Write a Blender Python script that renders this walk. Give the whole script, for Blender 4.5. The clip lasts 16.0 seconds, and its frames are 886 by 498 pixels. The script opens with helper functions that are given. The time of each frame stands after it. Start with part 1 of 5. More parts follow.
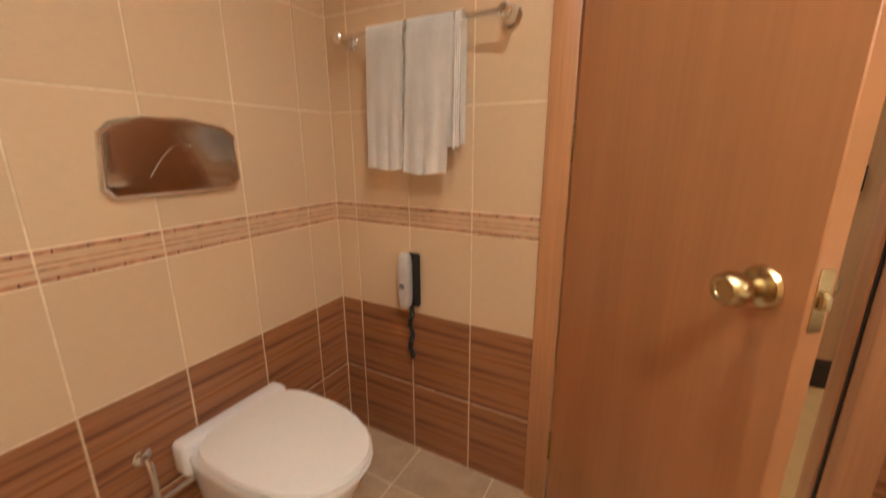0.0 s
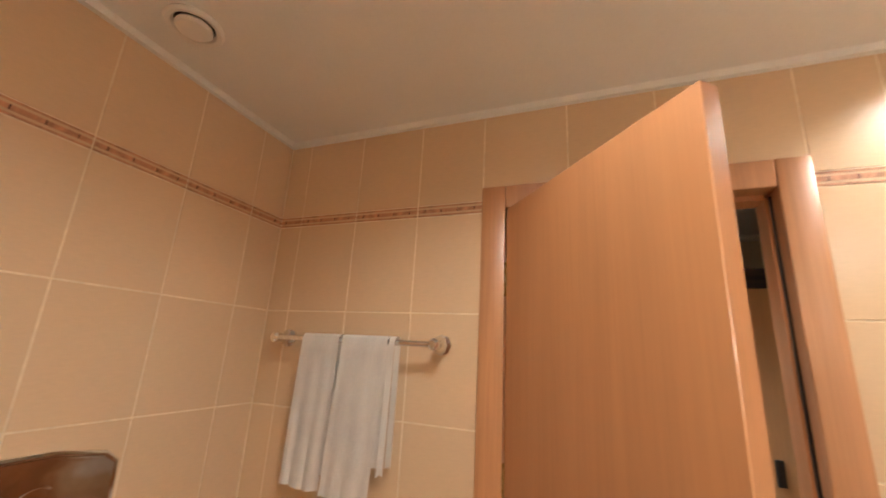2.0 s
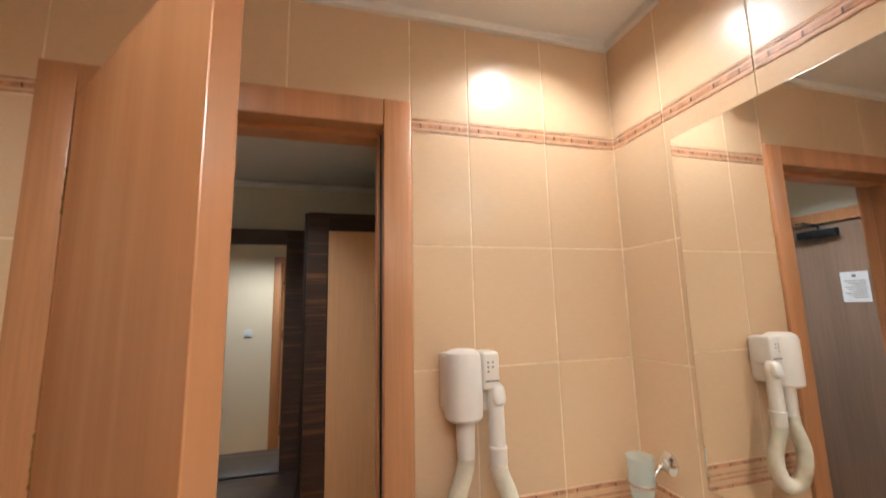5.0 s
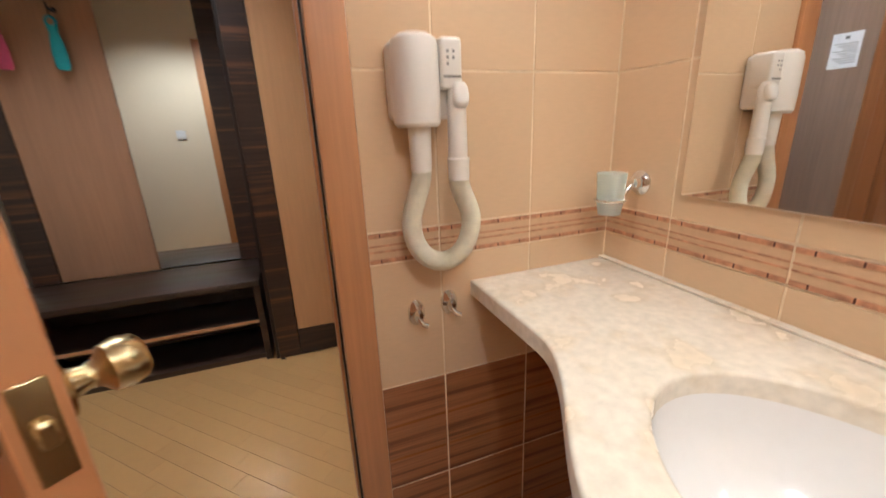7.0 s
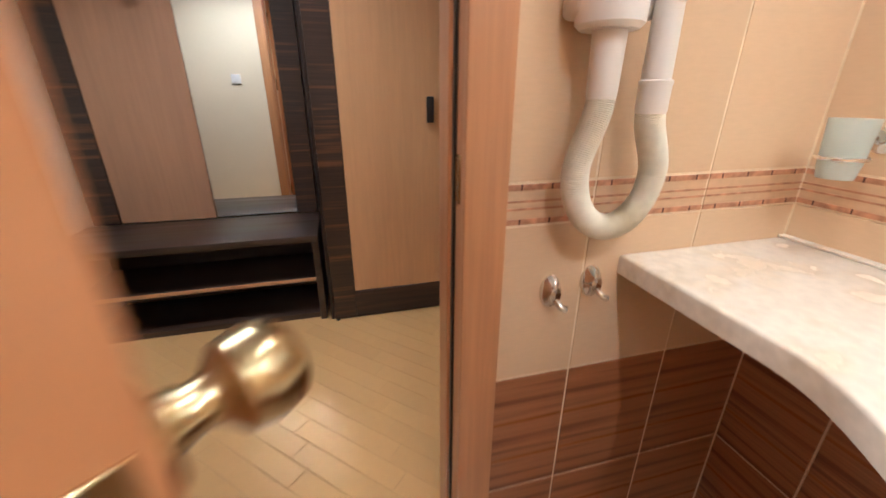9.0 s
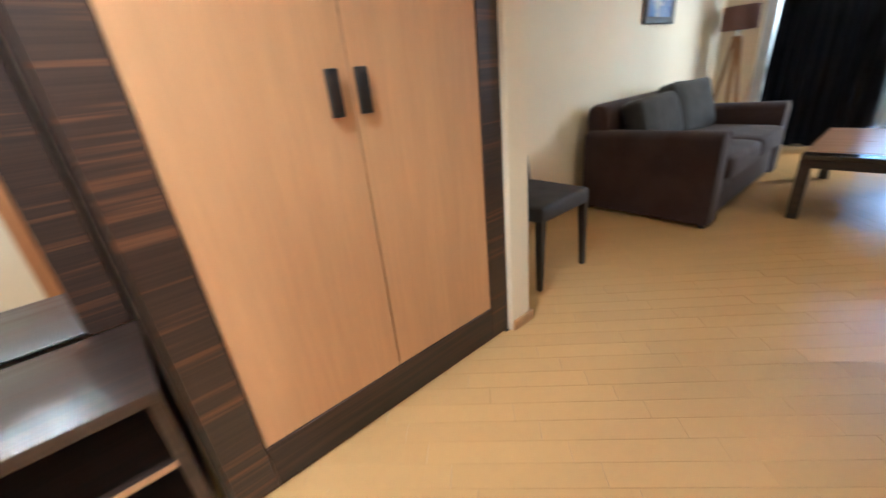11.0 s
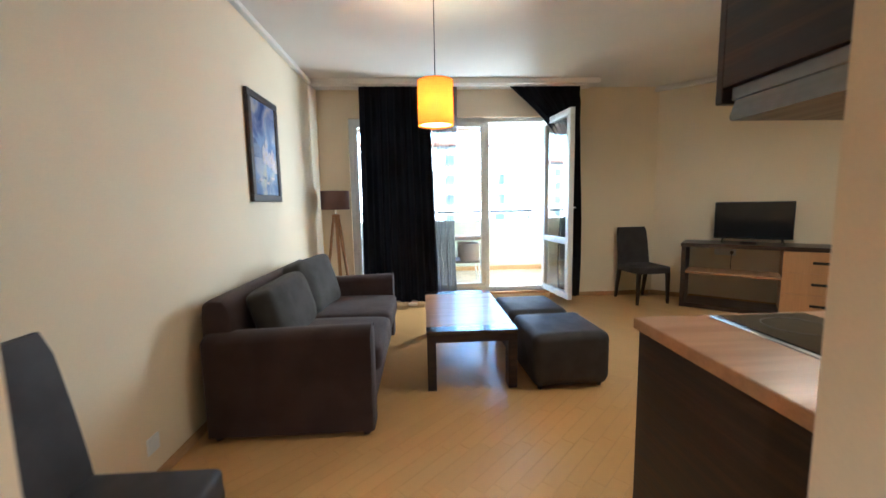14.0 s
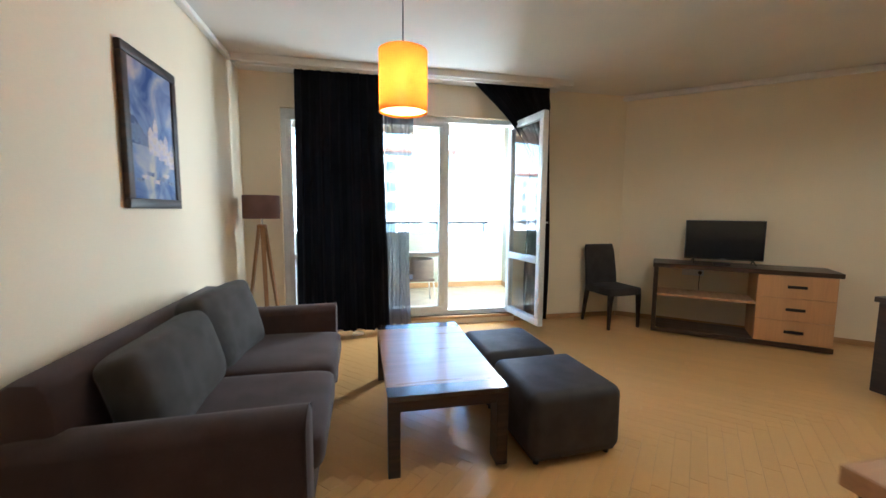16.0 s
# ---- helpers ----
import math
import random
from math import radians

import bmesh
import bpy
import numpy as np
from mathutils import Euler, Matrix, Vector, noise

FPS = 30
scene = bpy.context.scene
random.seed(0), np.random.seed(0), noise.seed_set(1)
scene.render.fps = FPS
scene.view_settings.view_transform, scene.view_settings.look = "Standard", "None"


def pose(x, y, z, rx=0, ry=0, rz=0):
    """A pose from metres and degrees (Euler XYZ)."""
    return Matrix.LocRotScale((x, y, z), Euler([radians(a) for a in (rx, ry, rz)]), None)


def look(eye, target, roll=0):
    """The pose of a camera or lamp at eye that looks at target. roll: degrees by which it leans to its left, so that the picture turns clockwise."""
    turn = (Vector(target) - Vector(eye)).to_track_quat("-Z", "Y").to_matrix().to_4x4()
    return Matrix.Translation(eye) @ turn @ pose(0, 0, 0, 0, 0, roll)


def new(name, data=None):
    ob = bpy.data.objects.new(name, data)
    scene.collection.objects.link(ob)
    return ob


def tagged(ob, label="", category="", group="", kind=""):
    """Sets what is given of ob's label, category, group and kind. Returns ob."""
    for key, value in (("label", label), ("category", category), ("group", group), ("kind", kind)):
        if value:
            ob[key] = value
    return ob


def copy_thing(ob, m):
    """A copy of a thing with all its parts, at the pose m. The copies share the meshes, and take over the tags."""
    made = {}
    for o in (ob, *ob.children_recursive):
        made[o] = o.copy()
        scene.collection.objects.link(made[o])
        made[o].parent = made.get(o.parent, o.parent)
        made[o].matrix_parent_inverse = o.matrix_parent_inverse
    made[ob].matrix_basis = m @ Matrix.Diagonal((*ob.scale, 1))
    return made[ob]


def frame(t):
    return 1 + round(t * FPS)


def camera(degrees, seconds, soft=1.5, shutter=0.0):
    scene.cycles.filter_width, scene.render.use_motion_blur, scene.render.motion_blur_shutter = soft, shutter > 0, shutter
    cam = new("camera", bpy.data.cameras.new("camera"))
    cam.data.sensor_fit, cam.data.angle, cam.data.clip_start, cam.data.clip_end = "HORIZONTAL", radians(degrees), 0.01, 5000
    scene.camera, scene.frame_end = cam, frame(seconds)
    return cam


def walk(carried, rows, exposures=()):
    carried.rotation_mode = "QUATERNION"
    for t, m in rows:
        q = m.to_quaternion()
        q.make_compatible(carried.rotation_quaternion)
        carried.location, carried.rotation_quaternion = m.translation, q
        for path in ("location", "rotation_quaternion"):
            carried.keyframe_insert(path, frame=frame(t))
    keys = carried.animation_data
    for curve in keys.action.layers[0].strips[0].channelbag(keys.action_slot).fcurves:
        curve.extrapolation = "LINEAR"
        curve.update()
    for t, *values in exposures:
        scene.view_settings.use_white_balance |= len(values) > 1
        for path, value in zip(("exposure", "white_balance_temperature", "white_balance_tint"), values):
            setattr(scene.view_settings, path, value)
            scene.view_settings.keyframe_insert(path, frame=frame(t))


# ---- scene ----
cam = camera(97.2, 16.0, shutter=0.5)
PATH = [
    (0, (1.133, -1.18, 1.24), (0.206, 0.52, 0.738), -0.1),
    (0.5, (1.129, -1.154, 1.313), (0.207, 0.615, 1.165), 0.8),
    (1, (1.128, -1.159, 1.429), (0.244, 0.631, 1.551), 1.4),
    (1.5, (1.145, -1.152, 1.548), (0.32, 0.639, 1.881), 2.4),
    (2, (1.156, -1.155, 1.584), (0.446, 0.646, 2.087), 3.1),
    (2.5, (1.26, -1.101, 1.609), (0.808, 0.764, 2.171), 2.7),
    (3, (1.375, -1.07, 1.623), (1.234, 0.829, 2.233), 2.2),
    (3.2, (1.395, -1.08, 1.632), (1.417, 0.822, 2.251), 1.5),
    (5.3, (1.505, -1.008, 1.498), (2.033, 0.914, 1.658), -0.8),
    (5.5, (1.521, -0.999, 1.469), (2.024, 0.936, 1.531), -1.2),
    (6, (1.538, -0.99, 1.386), (2.019, 0.944, 1.21), -2.4),
    (6.5, (1.56, -0.958, 1.32), (2.072, 0.933, 0.92), -2.8),
    (7, (1.55, -0.848, 1.25), (2.202, 0.949, 0.663), -2.3),
    (7.5, (1.522, -0.75, 1.179), (2.306, 0.951, 0.477), -0.8),
    (8, (1.483, -0.739, 1.159), (2.199, 0.96, 0.385), -0.1),
    (8.5, (1.38, -0.712, 1.167), (1.92, 1.053, 0.397), 0.2),
    (8.7, (1.354, -0.684, 1.172), (1.817, 1.109, 0.417), 0.3),
    (9.4, (1.50, -0.40, 1.17), (2.05, 1.39, 0.44), -0.6),
    (10.1, (1.43, -0.02, 1.15), (2.16, 1.7, 0.4), -3.2),
    (10.8, (1.318, 0.259, 1.133), (2.314, 1.805, 0.348), -5.4),
    (11, (1.358, 0.357, 1.116), (2.511, 1.777, 0.308), -6.0),
    (11.5, (1.511, 0.568, 1.151), (3.019, 1.572, 0.304), -5.9),
    (12, (1.637, 0.688, 1.161), (3.4, 1.182, 0.355), -5.3),
    (12.5, (1.674, 0.779, 1.169), (3.538, 0.903, 0.453), -4.6),
    (13, (1.748, 0.804, 1.205), (3.665, 0.77, 0.637), -3.0),
    (13.5, (1.917, 0.795, 1.267), (3.881, 0.743, 0.894), -1.8),
    (14, (2.119, 0.78, 1.308), (4.103, 0.679, 1.078), -1.1),
    (14.5, (2.297, 0.857, 1.368), (4.279, 0.662, 1.179), -0.8),
    (15, (2.467, 0.929, 1.377), (4.437, 0.634, 1.199), -0.6),
    (15.5, (2.645, 0.908, 1.363), (4.606, 0.561, 1.186), 0.0),
    (16, (2.871, 0.889, 1.351), (4.819, 0.479, 1.156), 0.4),
]
walk(cam, [(t, look(eye, target, roll)) for t, eye, target, roll in PATH],
     [(0, 4.75, 5900, 6), (1.5, 4.85, 5750, 5), (3.2, 4.25, 5450, 5), (5.3, 4.4, 5350, 5), (7.0, 4.5, 5300, 7), (8.7, 4.75, 5150, 8),
      (10.8, 5.95, 4900, 1), (12.5, 5.6, 4900, 1), (14.0, 5.85, 4950, 1), (16, 5.75, 4950, 1)])

# ---- light ----
world = bpy.data.worlds.new("sky")
scene.world = world
world.use_nodes = True
wn = world.node_tree
sky = wn.nodes.new("ShaderNodeTexSky")
sky.sky_type, sky.sun_disc = "NISHITA", False
sky.sun_elevation, sky.sun_rotation = radians(48), radians(250)
wn.nodes["Background"].inputs["Strength"].default_value = 0.05
wn.links.new(sky.outputs[0], wn.nodes["Background"].inputs["Color"])
sun = new("sun", bpy.data.lights.new("sun", "SUN"))
sun.data.energy, sun.data.angle, sun.data.color = 2.0, radians(0.5), (1, 0.95, 0.87)
sun.matrix_basis = look((-20, -7, 24), (0, 0, 0))


def lamp(name, kind, where, power, colour, size=0.04, target=None, cone=150):
    """A lamp, either of the place or added as fill."""
    data = bpy.data.lights.new(name, kind)
    data.energy, data.color = power, colour
    if kind == "AREA":
        data.shape, data.size = "DISK", size
    else:
        data.shadow_soft_size = size
    ob = new(name, data)
    if kind == "SPOT":
        data.spot_size, data.spot_blend = radians(cone), 0.6
    ob.matrix_basis = look(where, target or (where[0], where[1] + 0.001, where[2] - 1))
    return ob


CEIL_Z = 2.79
WARM = (1.0, 0.90, 0.76)
COOL = (1.0, 0.92, 0.82)
lamp("downlight_lamp", "SPOT", (2.03, -0.25, 2.37), 1.0, WARM, cone=145)
lamp("downlight_lamp", "SPOT", (1.02, -0.75, 2.37), 1.2, WARM)
# this rear spot is unseen, added to light the north wall from the front
lamp("downlight_lamp", "SPOT", (1.60, -1.50, 2.37), 2.6, WARM)
# added fill above the mirror, brightens ceiling and walls; no such lamp known
lamp("mirror_fill_lamp", "POINT", (2.24, -1.15, 2.12), 0.25, WARM, 0.06)
lamp("hall_lamp", "SPOT", (0.55, 0.75, 2.47), 1.7, COOL, cone=120)
# this second hall spot is unseen, added to brighten the hall floor
lamp("hall_lamp", "SPOT", (1.00, 0.80, 2.47), 2.6, COOL, cone=120)
# added area lamp, hidden outside beside the opening, stands in for the sky's light
sky_fill = lamp("sky_fill_lamp", "AREA", (7.78, -1.22, 1.60), 4.1, (1.0, 0.95, 0.88), target=(3.0, 0.7, 1.15))
sky_fill.data.shape, sky_fill.data.size, sky_fill.data.size_y = "RECTANGLE", 0.5, 1.7
lamp("pendant_lamp", "POINT", (4.92, 0.67, 2.00), 0.55, (1.0, 0.72, 0.38), 0.045)
# both kitchen spots are out of view, added as warm fill for the room
lamp("unseen_kitchen_lamp", "SPOT", (4.25, -1.35, CEIL_Z - 0.02), 2.1, (1.0, 0.80, 0.55), 0.05, cone=165)
lamp("unseen_kitchen_lamp", "SPOT", (3.95, -3.60, CEIL_Z - 0.02), 0.6, (1.0, 0.80, 0.55), 0.05, cone=165)


# ---- materials ----
def mat(name, colour, rough=0.5, metal=0.0, vary=0.10, scale=(6, 6, 6), grain=(60, 60, 60), grain_amount=0.06,
        bump=0.0, bump_scale=None, second=None, mix_lo=0.42, mix_hi=0.62, coat=0.0, sheen=0.0, piece=0.0, rough_vary=0.08):
    """A principled surface with a broad mottling, a fine grain, a relief and a shade that differs from piece to piece."""
    m = bpy.data.materials.new(name)
    m.use_nodes = True
    nt = m.node_tree
    n, l = nt.nodes, nt.links
    b = n["Principled BSDF"]
    b.inputs["Metallic"].default_value = metal
    b.inputs["Coat Weight"].default_value = coat
    b.inputs["Coat Roughness"].default_value = 0.15
    b.inputs["Sheen Weight"].default_value = sheen
    co = n.new("ShaderNodeTexCoord")

    def tex(sc, detail=3.0):
        mp = n.new("ShaderNodeMapping")
        mp.inputs["Scale"].default_value = sc
        l.new(co.outputs["Object"], mp.inputs["Vector"])
        t = n.new("ShaderNodeTexNoise")
        t.inputs["Scale"].default_value, t.inputs["Detail"].default_value = 1.0, detail
        l.new(mp.outputs[0], t.inputs["Vector"])
        return t

    def ramp(src, lo, hi, a, c):
        r = n.new("ShaderNodeMapRange")
        r.inputs["From Min"].default_value, r.inputs["From Max"].default_value = lo, hi
        r.inputs["To Min"].default_value, r.inputs["To Max"].default_value = a, c
        l.new(src, r.inputs["Value"])
        return r.outputs[0]

    def scaled(colour_socket, value):
        v = n.new("ShaderNodeVectorMath")
        v.operation = "SCALE"
        l.new(colour_socket, v.inputs[0])
        l.new(value, v.inputs["Scale"])
        return v.outputs[0]

    big, fine = tex(scale), tex(grain, 4.0)
    mixer = n.new("ShaderNodeMix")
    mixer.data_type = "RGBA"
    mixer.inputs["A"].default_value = (*colour, 1)
    mixer.inputs["B"].default_value = (*(second or [c * (1 - vary) for c in colour]), 1)
    l.new(ramp(big.outputs["Fac"], mix_lo, mix_hi, 0, 1), mixer.inputs["Factor"])
    out = scaled(mixer.outputs["Result"], ramp(fine.outputs["Fac"], 0.3, 0.7, 1 - grain_amount, 1 + grain_amount))
    if piece:
        info = n.new("ShaderNodeObjectInfo")
        out = scaled(out, ramp(info.outputs["Random"], 0, 1, 1 - piece, 1 + piece))
    l.new(out, b.inputs["Base Color"])
    l.new(ramp(big.outputs["Fac"], 0.3, 0.7, max(0.02, rough - rough_vary), min(1, rough + rough_vary)), b.inputs["Roughness"])
    if bump:
        bp = n.new("ShaderNodeBump")
        bp.inputs["Strength"].default_value, bp.inputs["Distance"].default_value = bump, 0.004
        l.new((tex(bump_scale, 2.0) if bump_scale else fine).outputs["Fac"], bp.inputs["Height"])
        l.new(bp.outputs[0], b.inputs["Normal"])
    return m


M_CREAM = mat("cream_tile", (0.66, 0.465, 0.285), 0.28, vary=0.0, scale=(4, 4, 4), mix_lo=0.2, mix_hi=0.8, rough_vary=0.0, grain=(35, 35, 160), grain_amount=0.022, piece=0.035)
M_BROWN = mat("brown_striped_tile", (0.33, 0.135, 0.056), 0.32, scale=(0.9, 0.9, 36), grain=(2.5, 2.5, 170), grain_amount=0.28, second=(0.16, 0.055, 0.023), mix_lo=0.50, mix_hi=0.62, piece=0.06, bump=0.05)
M_FLOORTILE = mat("floor_tile", (0.52, 0.36, 0.22), 0.35, vary=0.18, scale=(7, 7, 7), piece=0.05, bump=0.04, bump_scale=(6, 6, 6))
M_GROUT = mat("grout", (0.84, 0.68, 0.47), 0.8, vary=0.15, grain_amount=0.1)
M_BAND = mat("border_tile", (0.64, 0.43, 0.255), 0.4, vary=0.10, scale=(8, 8, 60), grain=(50, 50, 50), grain_amount=0.05)
M_BANDRED = mat("border_stripe", (0.54, 0.26, 0.14), 0.4, vary=0.3, scale=(40, 40, 40), grain_amount=0.25)
M_DOT = mat("border_dot", (0.10, 0.03, 0.015), 0.4)
M_DOOR = mat("beech_veneer", (0.46, 0.205, 0.082), 0.38, vary=0.09, scale=(9, 9, 0.7), grain=(90, 90, 3), grain_amount=0.045, bump=0.03, coat=0.15)
M_CASING = mat("beech_casing", (0.50, 0.235, 0.10), 0.40, vary=0.16, scale=(12, 12, 0.8), grain=(110, 110, 4), grain_amount=0.08, bump=0.04, coat=0.1)
M_PANEL = mat("pale_veneer", (0.56, 0.305, 0.135), 0.42, vary=0.10, scale=(7, 7, 0.8), grain=(70, 70, 4), grain_amount=0.05, bump=0.05)
M_BACKPANEL = mat("red_brown_veneer", (0.37, 0.195, 0.105), 0.45, vary=0.12, scale=(7, 7, 0.8), grain=(70, 70, 4), grain_amount=0.06, bump=0.05)
M_MACASSAR = mat("striped_ebony_veneer", (0.030, 0.015, 0.010), 0.42, scale=(1.1, 1.1, 42), grain=(3, 3, 150), grain_amount=0.35, second=(0.12, 0.048, 0.020), mix_lo=0.54, mix_hi=0.70, bump=0.05, coat=0.1)
M_WENGE = mat("dark_wenge_board", (0.030, 0.018, 0.013), 0.36, scale=(1.5, 22, 22), grain=(5, 120, 120), grain_amount=0.25, second=(0.050, 0.028, 0.019), bump=0.05)
M_WENGEV = mat("dark_wenge_front", (0.016, 0.009, 0.0068), 0.50, scale=(1.4, 1.4, 34), grain=(5, 5, 150), grain_amount=0.3, second=(0.044, 0.022, 0.014), bump=0.05)
M_BEECHTOP = mat("beech_worktop", (0.50, 0.275, 0.135), 0.40, vary=0.16, scale=(16, 1.2, 16), grain=(120, 6, 120), grain_amount=0.08, bump=0.03)
M_TABLETOP = mat("lacquered_beech_top", (0.42, 0.235, 0.13), 0.30, vary=0.16, scale=(16, 1.2, 16), grain=(120, 6, 120), grain_amount=0.08, coat=0.25, rough_vary=0.04)
M_BAND_DARK = mat("lacquered_wenge_band", (0.030, 0.018, 0.013), 0.20, vary=0.3, scale=(20, 2, 20), coat=0.5, rough_vary=0.04)
M_OAK = mat("oak_leg", (0.36, 0.19, 0.08), 0.5, vary=0.25, scale=(20, 20, 2), grain=(150, 150, 8), grain_amount=0.12)
M_PLANK = mat("laminate_plank", (0.58, 0.345, 0.13), 0.29, vary=0.0, scale=(3, 3, 3), grain=(30, 30, 30), grain_amount=0.015, piece=0.035, rough_vary=0.0)
M_JOINT = mat("floor_joint", (0.28, 0.15, 0.05), 0.8)
M_SKIRT = mat("skirting_wood", (0.46, 0.27, 0.12), 0.45, vary=0.2, scale=(3, 3, 20))
M_WALL = mat("cream_wall_paint", (0.82, 0.715, 0.53), 0.72, vary=0.035, scale=(1.2, 1.2, 1.2), grain=(160, 160, 160), grain_amount=0.02, bump=0.10, bump_scale=(90, 90, 90))
M_WHITE = mat("white_ceiling_paint", (0.78, 0.75, 0.70), 0.8, vary=0.03, scale=(1.5, 1.5, 1.5), grain=(150, 150, 150), grain_amount=0.015, bump=0.05)
M_HALL = mat("hall_wall_paint", (0.76, 0.71, 0.57), 0.7, vary=0.03, scale=(1.5, 1.5, 1.5), grain_amount=0.015, bump=0.08)
M_UPVC = mat("white_plastic_frame", (0.80, 0.82, 0.83), 0.30, vary=0.04, grain_amount=0.02)
M_CERAMIC = mat("white_ceramic", (0.80, 0.77, 0.74), 0.10, vary=0.02, grain_amount=0.01, coat=0.4, rough_vary=0.03)
M_PLASTIC = mat("white_plastic", (0.76, 0.71, 0.65), 0.32, rough_vary=0.0, vary=0.0, grain_amount=0.015)
M_HOSE = mat("cream_hose", (0.80, 0.74, 0.60), 0.45, vary=0.06)
M_CHROME = mat("chrome", (0.78, 0.77, 0.76), 0.10, metal=1.0, vary=0.05, rough_vary=0.04)
M_PLATE = mat("satin_chrome_plate", (0.42, 0.36, 0.32), 0.13, metal=1.0, vary=0.12, rough_vary=0.05)
M_BRASS = mat("polished_brass", (0.52, 0.41, 0.22), 0.26, metal=1.0, vary=0.2, rough_vary=0.06)
M_STEEL = mat("brushed_steel", (0.55, 0.55, 0.54), 0.3, metal=1.0, vary=0.1, scale=(2, 60, 60))
M_HOOD = mat("dark_brushed_steel", (0.20, 0.195, 0.19), 0.38, metal=0.9, vary=0.1, scale=(2, 60, 60))
M_BLACK = mat("black_plastic", (0.012, 0.012, 0.013), 0.35, vary=0.2)
M_SILVER = mat("silver_plastic", (0.62, 0.60, 0.58), 0.32, metal=0.35)
M_GREY = mat("grey_print", (0.16, 0.15, 0.14), 0.5)
M_TOWEL = mat("white_terry_cloth", (0.93, 0.88, 0.82), 0.95, vary=0.08, scale=(20, 20, 6), grain=(320, 320, 320), grain_amount=0.05, bump=0.10)
M_MARBLE = mat("cream_marble", (0.74, 0.66, 0.54), 0.24, scale=(11, 11, 11), grain=(55, 55, 55), grain_amount=0.08, second=(0.68, 0.57, 0.42), mix_lo=0.52, mix_hi=0.66, rough_vary=0.05)
M_SOFA = mat("aubergine_brown_fabric", (0.047, 0.025, 0.0245), 0.9, vary=0.2, scale=(5, 5, 5), grain=(380, 380, 380), grain_amount=0.2, bump=0.25, sheen=0.12)
M_CUSHION = mat("charcoal_fabric", (0.042, 0.036, 0.032), 0.9, vary=0.2, scale=(8, 8, 8), grain=(420, 420, 420), grain_amount=0.3, bump=0.4, sheen=0.1)
M_LEATHER = mat("dark_grey_suede", (0.036, 0.031, 0.034), 0.68, vary=0.2, scale=(6, 6, 6), grain=(260, 260, 260), grain_amount=0.12, bump=0.2)
M_LEG = mat("dark_stained_leg", (0.018, 0.010, 0.008), 0.4, vary=0.3, scale=(20, 20, 3))
M_CURTAIN = mat("navy_black_curtain", (0.0045, 0.0052, 0.012), 0.9, vary=0.3, scale=(5, 5, 2), grain=(300, 300, 300), grain_amount=0.2)
M_SHADE = mat("brown_lampshade", (0.16, 0.085, 0.075), 0.8, vary=0.1, grain=(300, 300, 300), grain_amount=0.12, bump=0.2)
M_TVSCREEN = mat("tv_screen", (0.012, 0.013, 0.015), 0.12, vary=0.1, rough_vary=0.03)
M_HOB = mat("black_glass_hob", (0.016, 0.015, 0.014), 0.16, vary=0.1, rough_vary=0.04)
M_ENTRY = mat("entry_door_laminate", (0.30, 0.20, 0.14), 0.4, vary=0.15, scale=(8, 8, 0.7), grain=(80, 80, 3), grain_amount=0.08)
M_PAPER = mat("white_paper", (0.80, 0.80, 0.82), 0.7, vary=0.02)
M_TURQ = mat("turquoise_plastic", (0.02, 0.30, 0.33), 0.4)
M_PINK = mat("pink_plastic", (0.50, 0.05, 0.13), 0.4)
M_BALCONY = mat("pale_balcony_render", (0.46, 0.48, 0.42), 0.8, vary=0.05, bump=0.15, grain=(90, 90, 90))
M_PINKARCH = mat("pink_render", (0.72, 0.52, 0.45), 0.8, vary=0.06, bump=0.15)
M_BALFLOOR = mat("balcony_tile", (0.52, 0.42, 0.30), 0.5, vary=0.12, scale=(6, 6, 6))
M_WICKER = mat("brown_wicker", (0.16, 0.11, 0.075), 0.6, vary=0.4, scale=(90, 90, 90), grain=(200, 200, 200), grain_amount=0.3, bump=0.5)
M_RENDER = mat("white_facade_render", (0.55, 0.54, 0.52), 0.85, vary=0.06, scale=(0.3, 0.3, 0.3), grain=(2, 2, 2))
M_FACADEWIN = mat("facade_window_glass", (0.10, 0.13, 0.15), 0.1, vary=0.3, scale=(0.3, 0.3, 0.3))
M_ROOF = mat("roof_tile", (0.35, 0.14, 0.09), 0.8, vary=0.3)
M_GROUND = mat("ground_asphalt", (0.10, 0.10, 0.09), 0.9, vary=0.4, scale=(0.05, 0.05, 0.05), second=(0.07, 0.10, 0.04))
M_SUNBLOCK = mat("sun_block_grey", (0.2, 0.19, 0.18), 0.9, vary=0.2)


def glassy(name, colour, rough=0.0):
    m = bpy.data.materials.new(name)
    m.use_nodes = True
    b = m.node_tree.nodes["Principled BSDF"]
    b.inputs["Base Color"].default_value = (*colour, 1)
    b.inputs["Roughness"].default_value = rough
    b.inputs["Transmission Weight"].default_value = 1.0
    b.inputs["IOR"].default_value = 1.45
    return m


M_GLASS = glassy("window_glass", (0.97, 0.99, 0.98))
M_FROST = glassy("frosted_glass", (0.88, 0.95, 0.91), 0.45)
M_FROST.node_tree.nodes["Principled BSDF"].inputs["Transmission Weight"].default_value = 0.78
M_MIRROR = mat("mirror_silver", (0.90, 0.91, 0.90), 0.015, metal=1.0, vary=0.0, grain_amount=0.0, rough_vary=0.0)


